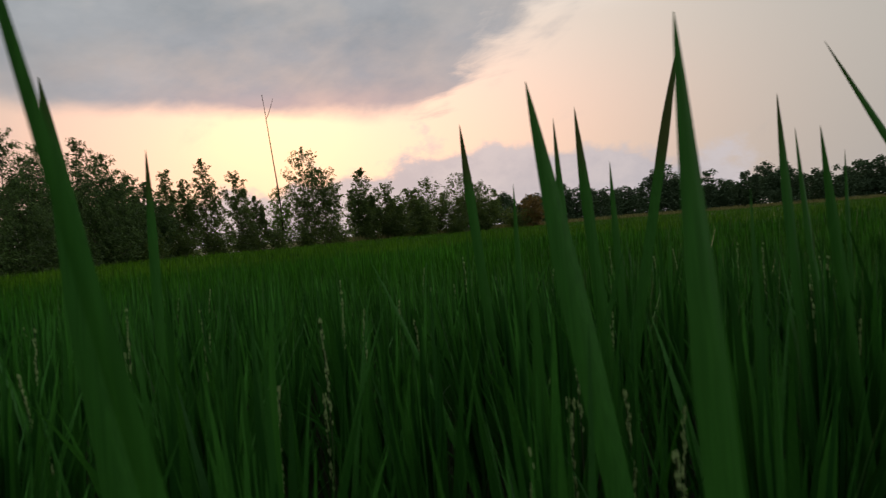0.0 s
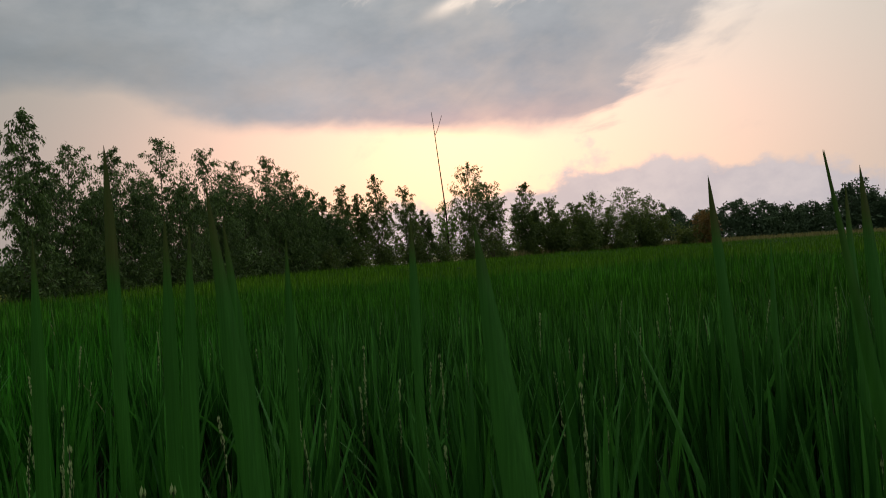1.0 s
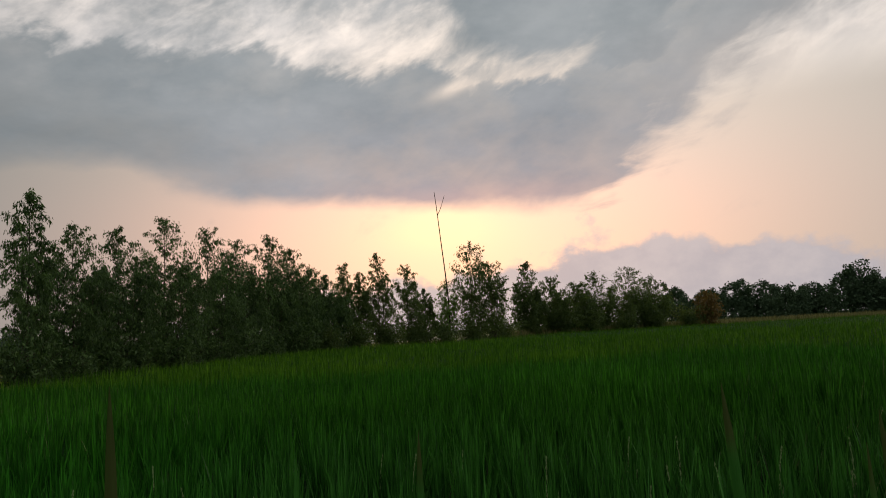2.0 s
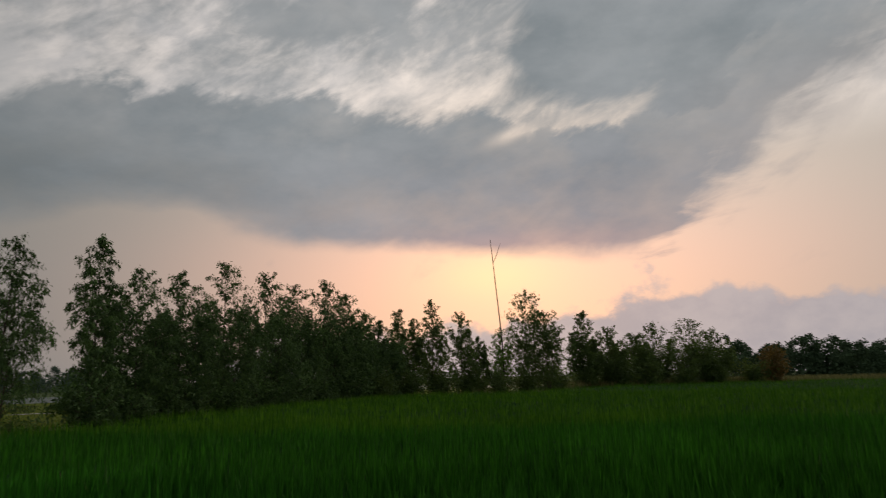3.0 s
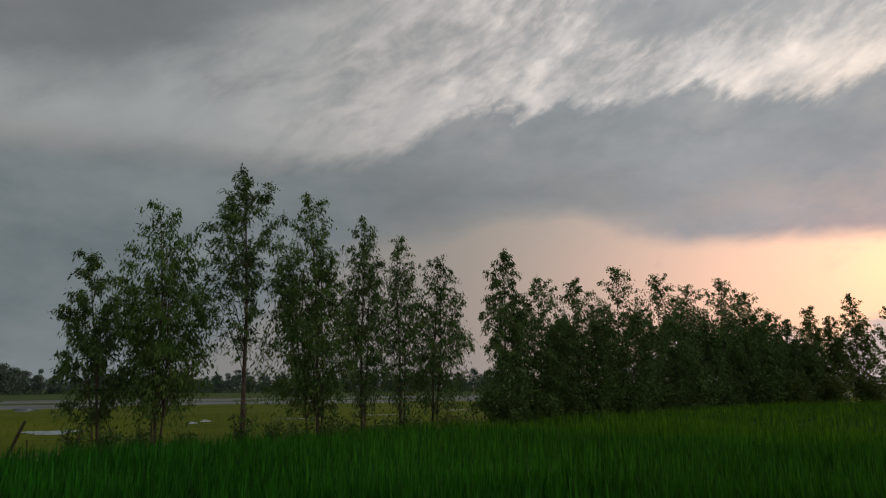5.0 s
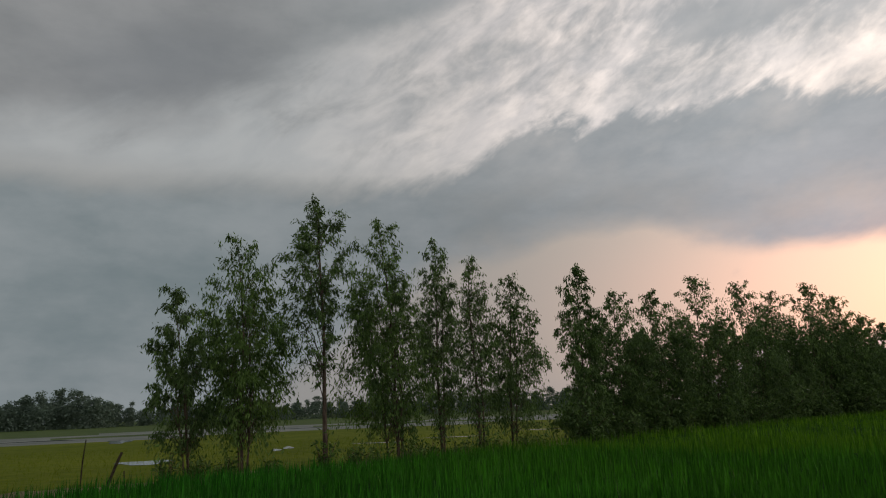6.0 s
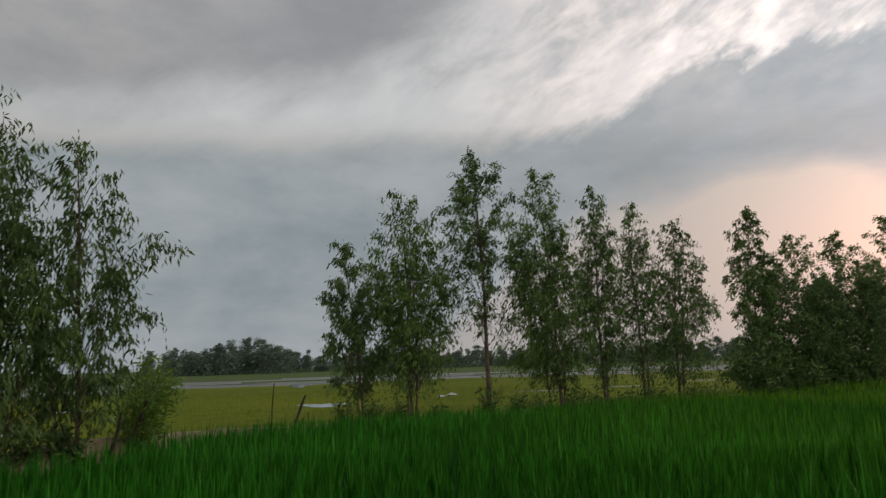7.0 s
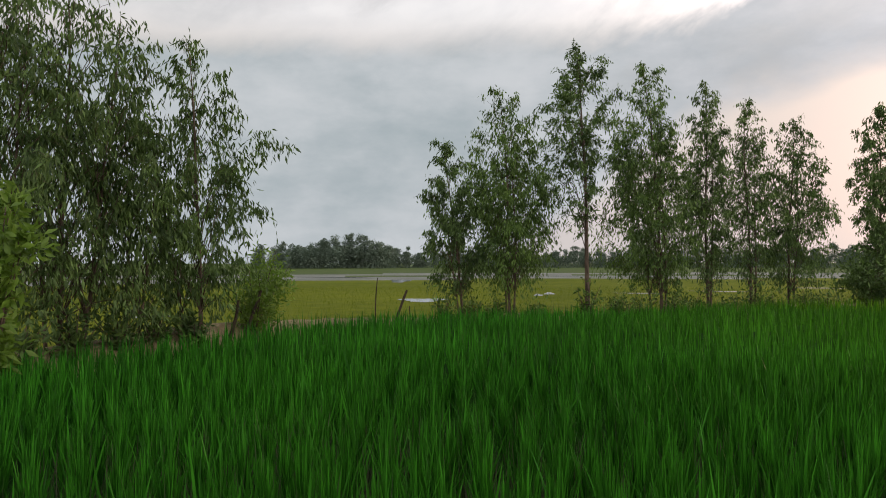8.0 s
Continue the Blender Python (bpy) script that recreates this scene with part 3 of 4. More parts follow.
def rice_leaf(length, width, lean, bend, turn, foot=0.0, tip=0.30, levels=16):
    """One leaf with a shallow V section: two halves that meet in the midrib, and a slight twist."""
    t = 1 - (1 - np.linspace(0, 1, levels)) ** 1.7
    left = (1 - t) * (length - foot)
    w = 0.5 * width * np.clip(left / tip, 0, 1) ** 0.75 * (0.5 + 0.5 * np.minimum(1, t * 2.5))
    w[-1] = 0.0002
    curve = t + bend * t ** 3
    mid = np.stack([lean[0] * curve, lean[1] * curve, foot + (length - foot) * (t - 0.25 * bend * t ** 4 * math.hypot(*lean))], -1)
    a = turn + 0.25 * np.sin(3 * t + turn)
    side = np.stack([np.cos(a), np.sin(a), 0 * a], -1)
    back = np.stack([-np.sin(a), np.cos(a), 0 * a], -1)
    rows = [mid + side * (k * w)[:, None] + back * (abs(k) * 0.35 * w)[:, None] for k in (-1, -0.5, 0, 0.5, 1)]
    v = np.stack(rows, 1).reshape(-1, 3)
    f = [(i * 5 + k, i * 5 + k + 1, i * 5 + k + 6, i * 5 + k + 5) for i in range(levels - 1) for k in range(4)]
    return mesh_from("leaf", v, f, smooth=True)


def panicle_mesh(rng, length):
    """A young ear: a thin stalk with short upright sprays of pale grains."""
    def axis(s):
        return np.array([0.012 * math.sin(3 * s) + 0.022 * s ** 9, 0.008 * math.sin(4 * s + 1) - 0.012 * s ** 7, s * length])

    stalk = [tuple(axis(s)) for s in np.linspace(0, 1, 14)]
    pieces = []
    for k in range(52):
        c = axis(1 - 0.15 * rng.random() ** 1.2)
        way = rng.uniform(0, 2 * math.pi)
        out = np.array([math.cos(way), math.sin(way), 0.0]) * rng.uniform(0.0004, 0.0026)
        d = unit(np.array([out[0] * 20, out[1] * 20, 1.0 + rng.random()]))
        c = c + out
        side = unit(np.cross(d, np.array([0.3, 0.5, 0.1]))) * 0.0014
        up = np.cross(side, d)
        v = np.array([c, c + d * 0.004 + side, c + d * 0.004 + up, c + d * 0.004 - side, c + d * 0.004 - up, c + d * 0.0095])
        f = np.array([(0, 1, 2, 2), (0, 2, 3, 3), (0, 3, 4, 4), (0, 4, 1, 1), (5, 2, 1, 1), (5, 3, 2, 2), (5, 4, 3, 3), (5, 1, 4, 4)])
        pieces.append((v, f))
    v, f = join(pieces)
    mesh = bpy.data.meshes.new("grain_spray")
    mesh.from_pydata(v.tolist(), [], [tuple(dict.fromkeys(q)) for q in f.tolist()])
    return mesh_from("panicle", *tube(stalk, np.linspace(0.0016, 0.0006, 14), 4), smooth=True), mesh


def rice_plant(seed, leaf_count, height, ears=1):
    rng = random.Random(seed)
    root = new("rice_plant")
    for k in range(leaf_count):
        way = rng.uniform(0, 2 * math.pi)
        tilt = rng.uniform(0.02, 0.16)
        top = height - 0.3 * rng.random() ** 2
        part("leaf", rice_leaf(top, rng.uniform(0.009, 0.013), (math.cos(way) * tilt, math.sin(way) * tilt), rng.uniform(0.0, 0.8), rng.uniform(0, math.pi)), RICE, root)
    for k in range(ears):
        stalk, grains = panicle_mesh(rng, height * rng.uniform(0.82, 0.98))
        part("grain_spray", grains, GRAIN, part("panicle", stalk, RICE_DRY, root, "pale young rice ear", pose(rng.uniform(-0.03, 0.03), rng.uniform(-0.03, 0.03), 0, rng.uniform(-4, 4), rng.uniform(-4, 4), 0)))
    stem = tube([(0.004, 0, 0), (0.0, 0.003, 0.3), (0.002, 0, 0.62)], [0.004, 0.0032, 0.002], 6)
    part("stem", mesh_from("stem", *stem, smooth=True), RICE_DRY, root, "straw-coloured stem")
    return tagged(root, "green rice plant with long blades and a pale ear", "rice plant", "rice plants by the standpoint")


models = [rice_plant(s, 5 + s % 3, 1.06 + 0.02 * (s % 3), 1 + s % 2) for s in range(4)]
rng = random.Random(21)
placed = 0
for m0, (b, d) in zip(models, [(-3, 0.75), (22, 1.0), (48, 0.8), (4, 1.1)]):
    m0.matrix_basis = pose(*spot(b, d), 0, 0, 0, rng.uniform(0, 360))
while placed < 70:
    b, d = rng.uniform(-18, 62), 0.6 + 2.6 * rng.random() ** 1.4
    copy_thing(models[placed % 4], pose(*spot(b, d), 0, 0, 0, rng.uniform(0, 360)))
    placed += 1


def tall_blade_plant(x, y, tip, lean, width, turn, bend=0.0):
    """A plant whose topmost leaf stands straight up beside the standpoint."""
    root = new("rice_plant")
    part("leaf", rice_leaf(tip, width, (lean[0] * tip, lean[1] * tip), bend, turn, 0.45, 0.13), RICE, root)
    part("leaf", rice_leaf(tip - 0.28, width * 0.9, (-lean[0] * tip - 0.03, 0.05), 0.3, turn + 0.8), RICE, root)
    stem = tube([(0.004, 0, 0), (0.0, 0.003, 0.3), (0.002, 0, 0.62)], [0.004, 0.0032, 0.002], 6)
    part("stem", mesh_from("stem", *stem, smooth=True), RICE_DRY, root, "straw-coloured stem")
    root.matrix_basis = pose(x - lean[0] * tip, y - lean[1] * tip, 0)
    return tagged(root, "tall green rice plant with a sharp upright blade", "rice plant", "rice plants by the standpoint")


FACING = radians(-26)
for x, y, tip, lx, ly, width in [
        (0.108, 0.122, 1.248, -0.120, 0.000, 0.006), (0.110, 0.392, 1.250, -0.060, 0.050, 0.020), (0.309, 0.129, 1.216, -0.010, 0.030, 0.017),
        (0.374, 0.319, 1.236, -0.075, 0.065, 0.020), (0.764, 1.143, 1.345, -0.040, 0.030, 0.019), (0.810, 0.849, 1.322, -0.030, 0.030, 0.018)]:
    tall_blade_plant(x, y, tip, (lx, ly), width, FACING + rng.uniform(-0.3, 0.3))
for x, y, tip, lx, ly, width in [
        (1.026, 0.846, 1.418, 0.150, -0.040, 0.019), (0.211, 1.126, 1.308, 0.010, 0.020, 0.015), (0.909, 0.567, 1.286, -0.020, 0.020, 0.017),
        (0.934, 0.564, 1.243, -0.060, 0.010, 0.015), (0.963, 0.550, 1.243, -0.050, 0.020, 0.016), (0.600, 0.281, 1.260, -0.300, 0.180, 0.013)]:
    tall_blade_plant(x, y, tip, (lx, ly), width, FACING + rng.uniform(-0.35, 0.35))
for x, y, tip, lx, ly, width in [
        (0.917, 0.905, 1.242, 0.000, 0.020, 0.014), (0.720, 0.780, 1.293, -0.020, 0.010, 0.014), (0.822, 1.062, 1.223, 0.010, 0.010, 0.013),
        (1.464, 0.862, 1.243, 0.020, 0.010, 0.014), (-0.222, 1.050, 1.410, -0.010, 0.020, 0.017), (-0.233, 0.772, 1.274, 0.010, 0.000, 0.014)]:
    tall_blade_plant(x, y, tip, (lx, ly), width, FACING + rng.uniform(-0.35, 0.35))
for x, y, tip, lx, ly, width in [
        (-0.106, 0.743, 1.288, 0.010, 0.000, 0.014), (-0.071, 0.632, 1.269, 0.030, 0.000, 0.013), (-0.046, 0.523, 1.290, -0.060, 0.020, 0.015),
        (-0.043, 0.626, 1.272, -0.050, 0.010, 0.014), (0.010, 0.819, 1.262, 0.010, 0.000, 0.013)]:
    tall_blade_plant(x, y, tip, (lx, ly), width, FACING + rng.uniform(-0.35, 0.35))


# ---- trees ----
def leaf_mesh(name, centre, axis, length, width, rng, fine=True):
    """Lance-shaped leaves, folded along the midrib."""
    n = len(centre)
    side = unit(np.cross(axis, rng.normal(size=(n, 3))))
    fold = np.cross(side, axis)
    L, W = length[:, None], width[:, None]
    m = centre + axis * L * 0.45 + fold * W * 0.35
    l = centre + axis * L * 0.42 + side * W * 0.5
    r = centre + axis * L * 0.42 - side * W * 0.5
    t = centre + axis * L + fold * W * 0.5
    if fine:
        v = np.stack([centre, l, m, r, t], 1).reshape(-1, 3)
        b = np.arange(n)[:, None] * 5
        f = np.concatenate([b + np.array([[0, 2, 1]]), b + np.array([[0, 3, 2]]), b + np.array([[1, 2, 4]]), b + np.array([[2, 3, 4]])])
    else:
        v = np.stack([centre, l, t, r], 1).reshape(-1, 3)
        b = np.arange(n)[:, None] * 4
        f = np.concatenate([b + np.array([[0, 2, 1]]), b + np.array([[0, 3, 2]])])
    return mesh_from(name, v, f)


SPINDLE = ([0, 0.15, 0.4, 0.6, 0.8, 0.92, 1.0], [0.60, 0.85, 1.0, 1.02, 0.88, 0.62, 0.25])
CONE = ([0, 0.15, 0.35, 0.6, 0.8, 0.92, 1.0], [0.70, 0.95, 1.0, 0.82, 0.58, 0.36, 0.12])
ROUND = ([0, 0.2, 0.45, 0.7, 0.9, 1.0], [0.35, 0.75, 1.0, 0.9, 0.55, 0.15])
PEAK = ([0, 0.2, 0.45, 0.68, 0.84, 0.94, 1.0], [0.75, 0.95, 1.05, 0.85, 0.55, 0.30, 0.10])


def rise(d, degrees):
    """Height of a tree whose top stands so many degrees over the horizon."""
    return 1.65 + d * math.tan(radians(degrees))


def even(height, radius, bare, shape):
    """Outline rows of a crown alike on both sides, for make_tree."""
    return [((bare + (1 - bare) * w) * height, radius * k, radius * k) for w, k in zip(*shape)]


def make_tree(bearing, distance, height, crown, seed, leaves=9000, leaf=0.13, feet=((0.0, 0.0, 1.0),), tip=0.0, droop=0.8, mat=None, thin=0.4, top=1.0,
              label="slender eucalyptus with hanging narrow leaves on the bund", name="eucalyptus_tree", group="trees on the bund", foot=0.42, gappy=1.1, wide=0.22, fine=True, thick=1.0):
    """A slim tree: wavering stems, thin limbs that rise steeply and arch over, and hanging leafy twigs along them.
    crown: rows of height, reach to one side and reach to the other; feet: for each stem its offset sideways and in depth and its share of the height;
    tip: how far the top stands to the side; thin: how leafy the lowest part is; wide: breadth of a leaf against its length; gappy: unevenness of the foliage."""
    rng = np.random.default_rng(seed)
    root = new(name)
    px, py = spot(bearing, distance)
    sx, sy = math.cos(radians(bearing)), -math.sin(radians(bearing))  # sideways
    cz, cl, cr = (np.array(c) for c in zip(*crown))
    z0, widest = cz[0], (cl + cr).max() / 2
    centres, axes = [], []
    q = np.linspace(0, 1, 7)
    s = np.linspace(0, 1, 14)
    for k, (side, deep, share) in enumerate(feet):
        h = height * share
        ph = rng.uniform(0, 6.3, 4)
        shift = side * (0.45 + 0.9 * s) + tip * s ** 1.4 * share + 0.016 * h * np.sin(2.6 * s + ph[0]) * s + 0.006 * h * np.sin(8 * s + ph[1]) * s
        depth = deep * (0.45 + 0.9 * s) + 0.018 * h * np.sin(2.9 * s + ph[2]) * s
        trunk = np.stack([shift * sx - depth * sy, shift * sy + depth * sx, s * h * 0.985 - 0.06], -1)
        r0 = (0.0052 * h + 0.006) * thick * (1 if k == 0 else 0.75)
        stem = part("trunk", mesh_from("trunk", *tube(trunk, r0 * (1 - s) ** 0.85 + 0.003, 8), smooth=True), BARK, root, "grey-brown trunk")
        wood = []
        count = int(max(26, (10.5 if fine else 9.0) * (h - z0)))
        lobes = rng.uniform(0.84, 1.12, (9, 5))  # uneven outline: reach by height and by side
        for b in range(count):
            w = ((b + rng.random()) / count) ** 0.92
            zt = z0 + (h * 0.985 - z0) * w
            way = b * 2.4 + rng.normal(0, 0.5)
            out = np.array([math.cos(way), math.sin(way)])
            c = out[0] * sx + out[1] * sy
            at_side = np.interp(zt, trunk[:, 2], shift)
            right = max(0.08, np.interp(zt, cz, cr) - at_side)
            left = max(0.08, np.interp(zt, cz, cl) + at_side)
            full = 0.5 * ((1 + c) * right + (1 - c) * left)
            reach = full * lobes[min(8, int(w * 9)), int((way % 6.283) / 6.284 * 5)] * rng.uniform(0.62, 1.22)
            u = zt / (h * 0.985)
            start = max(z0 / h * 0.7, u - reach / h * rng.uniform(0.9, 1.7) - 0.02)
            at = np.array([np.interp(start, s, trunk[:, i]) for i in range(3)])
            end = np.array([np.interp(u, s, trunk[:, i]) for i in range(3)])
            bow = 1.95 - 0.55 * min(1.0, max(0.0, (w - 0.45) / 0.4))  # the upper limbs rise straighter
            arch = np.sin(q * bow) / math.sin(bow)
            limb = np.stack([at[0] + (end[0] - at[0]) * q + out[0] * reach * q ** 1.15, at[1] + (end[1] - at[1]) * q + out[1] * reach * q ** 1.15, at[2] + (end[2] - at[2]) * arch], -1)
            limb[:, :2] += rng.normal(0, 0.02 * widest, (7, 2)) * q[:, None]
            wood.append(tube(limb, r0 * 0.28 * (1 - 0.6 * u) * (1 - q) + 0.002, 4))
            # hanging twigs, each a tassel of leaves
            m = max(4, int(5 + 12 * reach / widest))
            rich = thin + (1 - thin) * min(1.0, w / 0.3)
            per = (0.84 if fine else 1.0) * leaves / (count * len(feet)) / m * (0.35 + 1.0 * reach / widest) * rich
            for t in range(m):
                n = rng.poisson(per * max(0.0, rng.normal(1.0, gappy * (1.0 - 0.5 * w))))
                if n == 0:
                    continue
                v = 0.15 + 0.85 * ((t + rng.random()) / m) ** 0.8
                mid = np.array([np.interp(v, q, limb[:, i]) for i in range(3)])
                span = (0.17 + 0.32 * widest * (0.3 + 0.7 * full / widest)) * rng.uniform(0.5, 1.3)
                go = unit(np.array([out[0] * 0.7, out[1] * 0.7, 0.28 + 0.5 * w]) + rng.normal(0, 0.55, 3))
                a = rng.random((n, 1)) ** 0.8
                hang = droop * (1.0 - 0.6 * w)
                centres.append(mid + go * a * span * (1 - 0.25 * a) + np.array([0, 0, -1.0]) * hang * span * a ** 1.7 + rng.normal(0, 0.075 * span + 0.012, (n, 3)))
                axes.append(unit(go * 0.25 + rng.normal(0, 0.38, (n, 3)) + np.array([0, 0, -1.35 * droop])))
        if fine:  # near trees: every limb by itself
            for limb in wood:
                part("branch", mesh_from("branch", *limb, smooth=True), BARK, stem)
        else:
            part("branchwork", mesh_from("branchwork", *join(wood), smooth=True), BARK, stem)
        for t in range(14):  # the leafy leader
            u = 0.80 + 0.20 * (t + rng.random()) / 14
            n = rng.poisson(leaves / len(feet) * 0.0024 * top)
            at = np.array([np.interp(u, s, trunk[:, i]) for i in range(3)])
            centres.append(at + rng.normal(0, 1, (n, 3)) * np.array([0.12, 0.12, 0.10]) * (0.45 + 2.6 * (1 - u)) * (0.4 + 0.6 * widest))
            axes.append(unit(rng.normal(0, 0.45, (n, 3)) + np.array([0, 0, -0.7])))
    centres, axes = np.concatenate(centres), np.concatenate(axes)
    n = len(centres)
    length = leaf * rng.uniform(0.6, 1.3, n)
    part("crown", leaf_mesh("crown", centres, axes, length, length * wide * rng.uniform(0.8, 1.25, n), rng, fine), mat or LEAF, root)
    root.matrix_basis = pose(px, py, foot)
    return tagged(root, label, "tree", group)


# the clump where the bund comes past the standpoint
leafy_label = "leafy eucalyptus with drooping narrow leaves on the bund"
make_tree(-81.25, 9.0, 4.7, even(4.7, 1.0, 0.14, SPINDLE), 100, 7600, 0.11, ((0, 0, 1), (0.25, 0.2, 0.85)), 0.0, wide=0.24, gappy=1.75, droop=0.9, foot=0.66, label=leafy_label)
make_tree(-76.85, 9.6, 4.62, [(0.55, 0.75, 0.80), (1.6, 0.85, 0.90), (2.6, 0.85, 0.95), (3.4, 0.75, 1.02), (4.0, 0.66, 0.92), (4.4, 0.45, 0.55), (4.65, 0.12, 0.15)], 101, 9300, 0.11,
          ((0, 0, 1), (-0.32, 0.2, 0.86), (0.50, 0.1, 0.90)), 0.0, wide=0.24, gappy=1.75, droop=0.9, foot=0.66, label=leafy_label)
make_tree(-72.65, 10.0, 3.05, [(0.45, 0.50, 0.62), (1.3, 0.60, 0.66), (2.1, 0.55, 0.60), (2.7, 0.35, 0.38), (3.05, 0.1, 0.1)], 102, 4600, 0.11, ((0, 0, 1), (0.3, -0.1, 0.9)), 0.0, wide=0.24, gappy=1.75, droop=0.9, foot=0.66, label=leafy_label)
make_tree(-67.55, 10.3, 4.12, [(0.55, 0.40, 0.55), (1.0, 0.60, 0.70), (1.9, 0.60, 0.62), (2.6, 0.54, 0.62), (3.0, 0.48, 0.62), (3.2, 0.45, 0.30), (3.8, 0.34, 0.22), (4.12, 0.12, 0.1)], 103, 6900, 0.11,
          ((0, 0, 1), (-0.42, 0.1, 0.80)), -0.12, wide=0.24, gappy=1.75, droop=0.9, foot=0.66, top=0.5, label=leafy_label)
# the seven trees in the middle, from the small outer one to the one at the gap
make_tree(-47.15, 15.5, 4.02, [(0.75, 0.55, 0.40), (1.2, 0.80, 0.42), (2.1, 0.80, 0.40), (3.0, 0.76, 0.28), (3.6, 0.66, 0.0), (4.02, 0.50, -0.30)], 200, 9000, 0.100, ((0, 0, 1), (-0.15, 0.1, 0.8)), -0.42, wide=0.27, thin=0.25)
make_tree(-43.45, 15.6, 5.15, [(0.95, 0.60, 0.80), (1.6, 0.78, 1.05), (2.6, 0.96, 0.98), (3.6, 0.98, 0.75), (4.2, 0.90, 0.64), (4.6, 0.68, 0.50), (5.15, 0.36, -0.10)], 201, 18500, 0.100,
          ((0, 0, 1), (0.20, 0.1, 0.84), (-0.12, 0.2, 0.7)), -0.22, mat=LEAF_LIGHT, wide=0.27, thin=0.2, droop=0.95)
make_tree(-37.30, 15.6, 6.05, [(2.2, 0.62, 0.0), (3.0, 1.00, 0.05), (3.7, 1.15, 0.10), (4.2, 1.10, 0.34), (4.75, 1.0, 0.66), (5.4, 0.80, 0.50), (5.8, 0.50, 0.16), (6.05, 0.25, 0.0)], 260, 9500, 0.100,
          tip=-0.26, wide=0.28, droop=0.55, thick=1.4, thin=0.7, gappy=0.9, label="tall eucalyptus with a bare straight stem and high crown")
make_tree(-31.75, 16.6, 5.85, [(0.85, 0.9, 0.50), (1.5, 1.30, 0.62), (2.6, 1.22, 0.58), (3.6, 1.20, 0.40), (4.4, 1.08, 0.28), (4.9, 0.88, 0.18), (5.4, 0.56, 0.02), (5.85, 0.32, -0.18)], 202, 23500, 0.100,
          ((0, 0, 1), (0.16, 0.15, 0.82), (-0.45, 0.1, 0.74)), -0.24, mat=LEAF_LIGHT, wide=0.27, thin=0.2)
make_tree(-28.35, 17.9, 5.62, [(0.80, 0.55, 0.50), (1.6, 0.62, 0.56), (3.0, 0.62, 0.48), (4.0, 0.58, 0.42), (4.8, 0.46, 0.32), (5.62, 0.16, 0.02)], 203, 11500, 0.100, ((0, 0, 1), (0.12, 0.1, 0.8)), -0.1, wide=0.27, thin=0.2)
make_tree(-25.35, 19.0, 5.40, [(0.80, 0.58, 0.45), (1.6, 0.62, 0.50), (3.0, 0.54, 0.46), (4.0, 0.42, 0.38), (4.9, 0.24, 0.18), (5.40, 0.1, 0.04)], 204, 8000, 0.100, ((0, 0, 1), (0.15, 0.1, 0.84)), -0.08, wide=0.27, thin=0.2, gappy=1.0)
make_tree(-22.85, 20.0, 5.05, [(0.75, 0.60, 1.00), (1.3, 0.66, 1.20), (2.5, 0.64, 1.22), (3.2, 0.58, 0.95), (3.9, 0.55, 0.80), (4.5, 0.46, 0.60), (5.05, 0.1, 0.16)], 205, 14000, 0.100,
          ((0, 0, 1), (0.2, 0.15, 0.78)), 0.08, wide=0.27, thin=0.2, droop=0.9)
# the closed row beyond the gap, dwindling with distance
make_tree(-17.0, 23.0, rise(23.0, 11.1) - 0.42, [(0.15, 0.95, 0.60), (1.4, 0.74, 0.56), (3.0, 0.60, 0.46), (4.2, 0.56, 0.42), (4.9, 0.62, 0.30), (5.5, 0.26, 0.12), (5.75, 0.1, 0.06)], 300, 14000, 0.12, ((0, 0, 1), (0.2, 0.1, 0.75)), 0.0, fine=False, wide=0.30, thin=0.8)
for i, (b, d, e, r) in enumerate([(-14.2, 25.5, 8.8, 1.0), (-11.4, 27.5, 8.5, 1.05), (-8.1, 30.0, 9.4, 1.25), (-5.1, 34.0, 8.6, 1.55), (-3.1, 37.0, 7.7, 1.3), (-0.6, 40.0, 8.05, 1.6), (0.9, 42.0, 7.0, 1.5), (2.3, 44.5, 5.4, 1.5), (3.6, 46.0, 4.8, 1.4)]):
    h = rise(d, e) - 0.42
    make_tree(b, d, h, even(h, r * 1.12, 0.05, PEAK), 310 + i, 26000, 0.050 + 0.0020 * d, ((0, 0, 1), (-0.40 * r, 0.3, 0.76), (0.45 * r, -0.2, 0.70)), 0.0, fine=False, wide=0.34, thin=0.75, gappy=0.9)
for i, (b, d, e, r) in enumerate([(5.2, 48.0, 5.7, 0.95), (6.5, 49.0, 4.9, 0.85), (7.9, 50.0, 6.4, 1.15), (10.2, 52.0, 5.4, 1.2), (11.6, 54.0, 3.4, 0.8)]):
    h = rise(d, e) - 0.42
    make_tree(b, d, h, even(h, r, 0.10, CONE), 330 + i, 8400, 0.15, ((0, 0, 1), (0.3 * r, 0.3, 0.8)), 0.0, mat=LEAF_MID_HAZE, fine=False, wide=0.36, gappy=1.2)
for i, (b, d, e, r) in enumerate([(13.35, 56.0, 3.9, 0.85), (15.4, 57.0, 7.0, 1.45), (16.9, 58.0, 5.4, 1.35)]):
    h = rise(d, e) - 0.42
    make_tree(b, d, h, even(h, r, 0.04, SPINDLE), 400 + i, (3400, 8200, 7600)[i], 0.17, ((0, 0, 1), (0.4 * r, 0.3, 0.8)), 0.0, mat=LEAF_FRESH if i == 0 else LEAF_MID_HAZE, fine=False, wide=0.38, gappy=1.2)
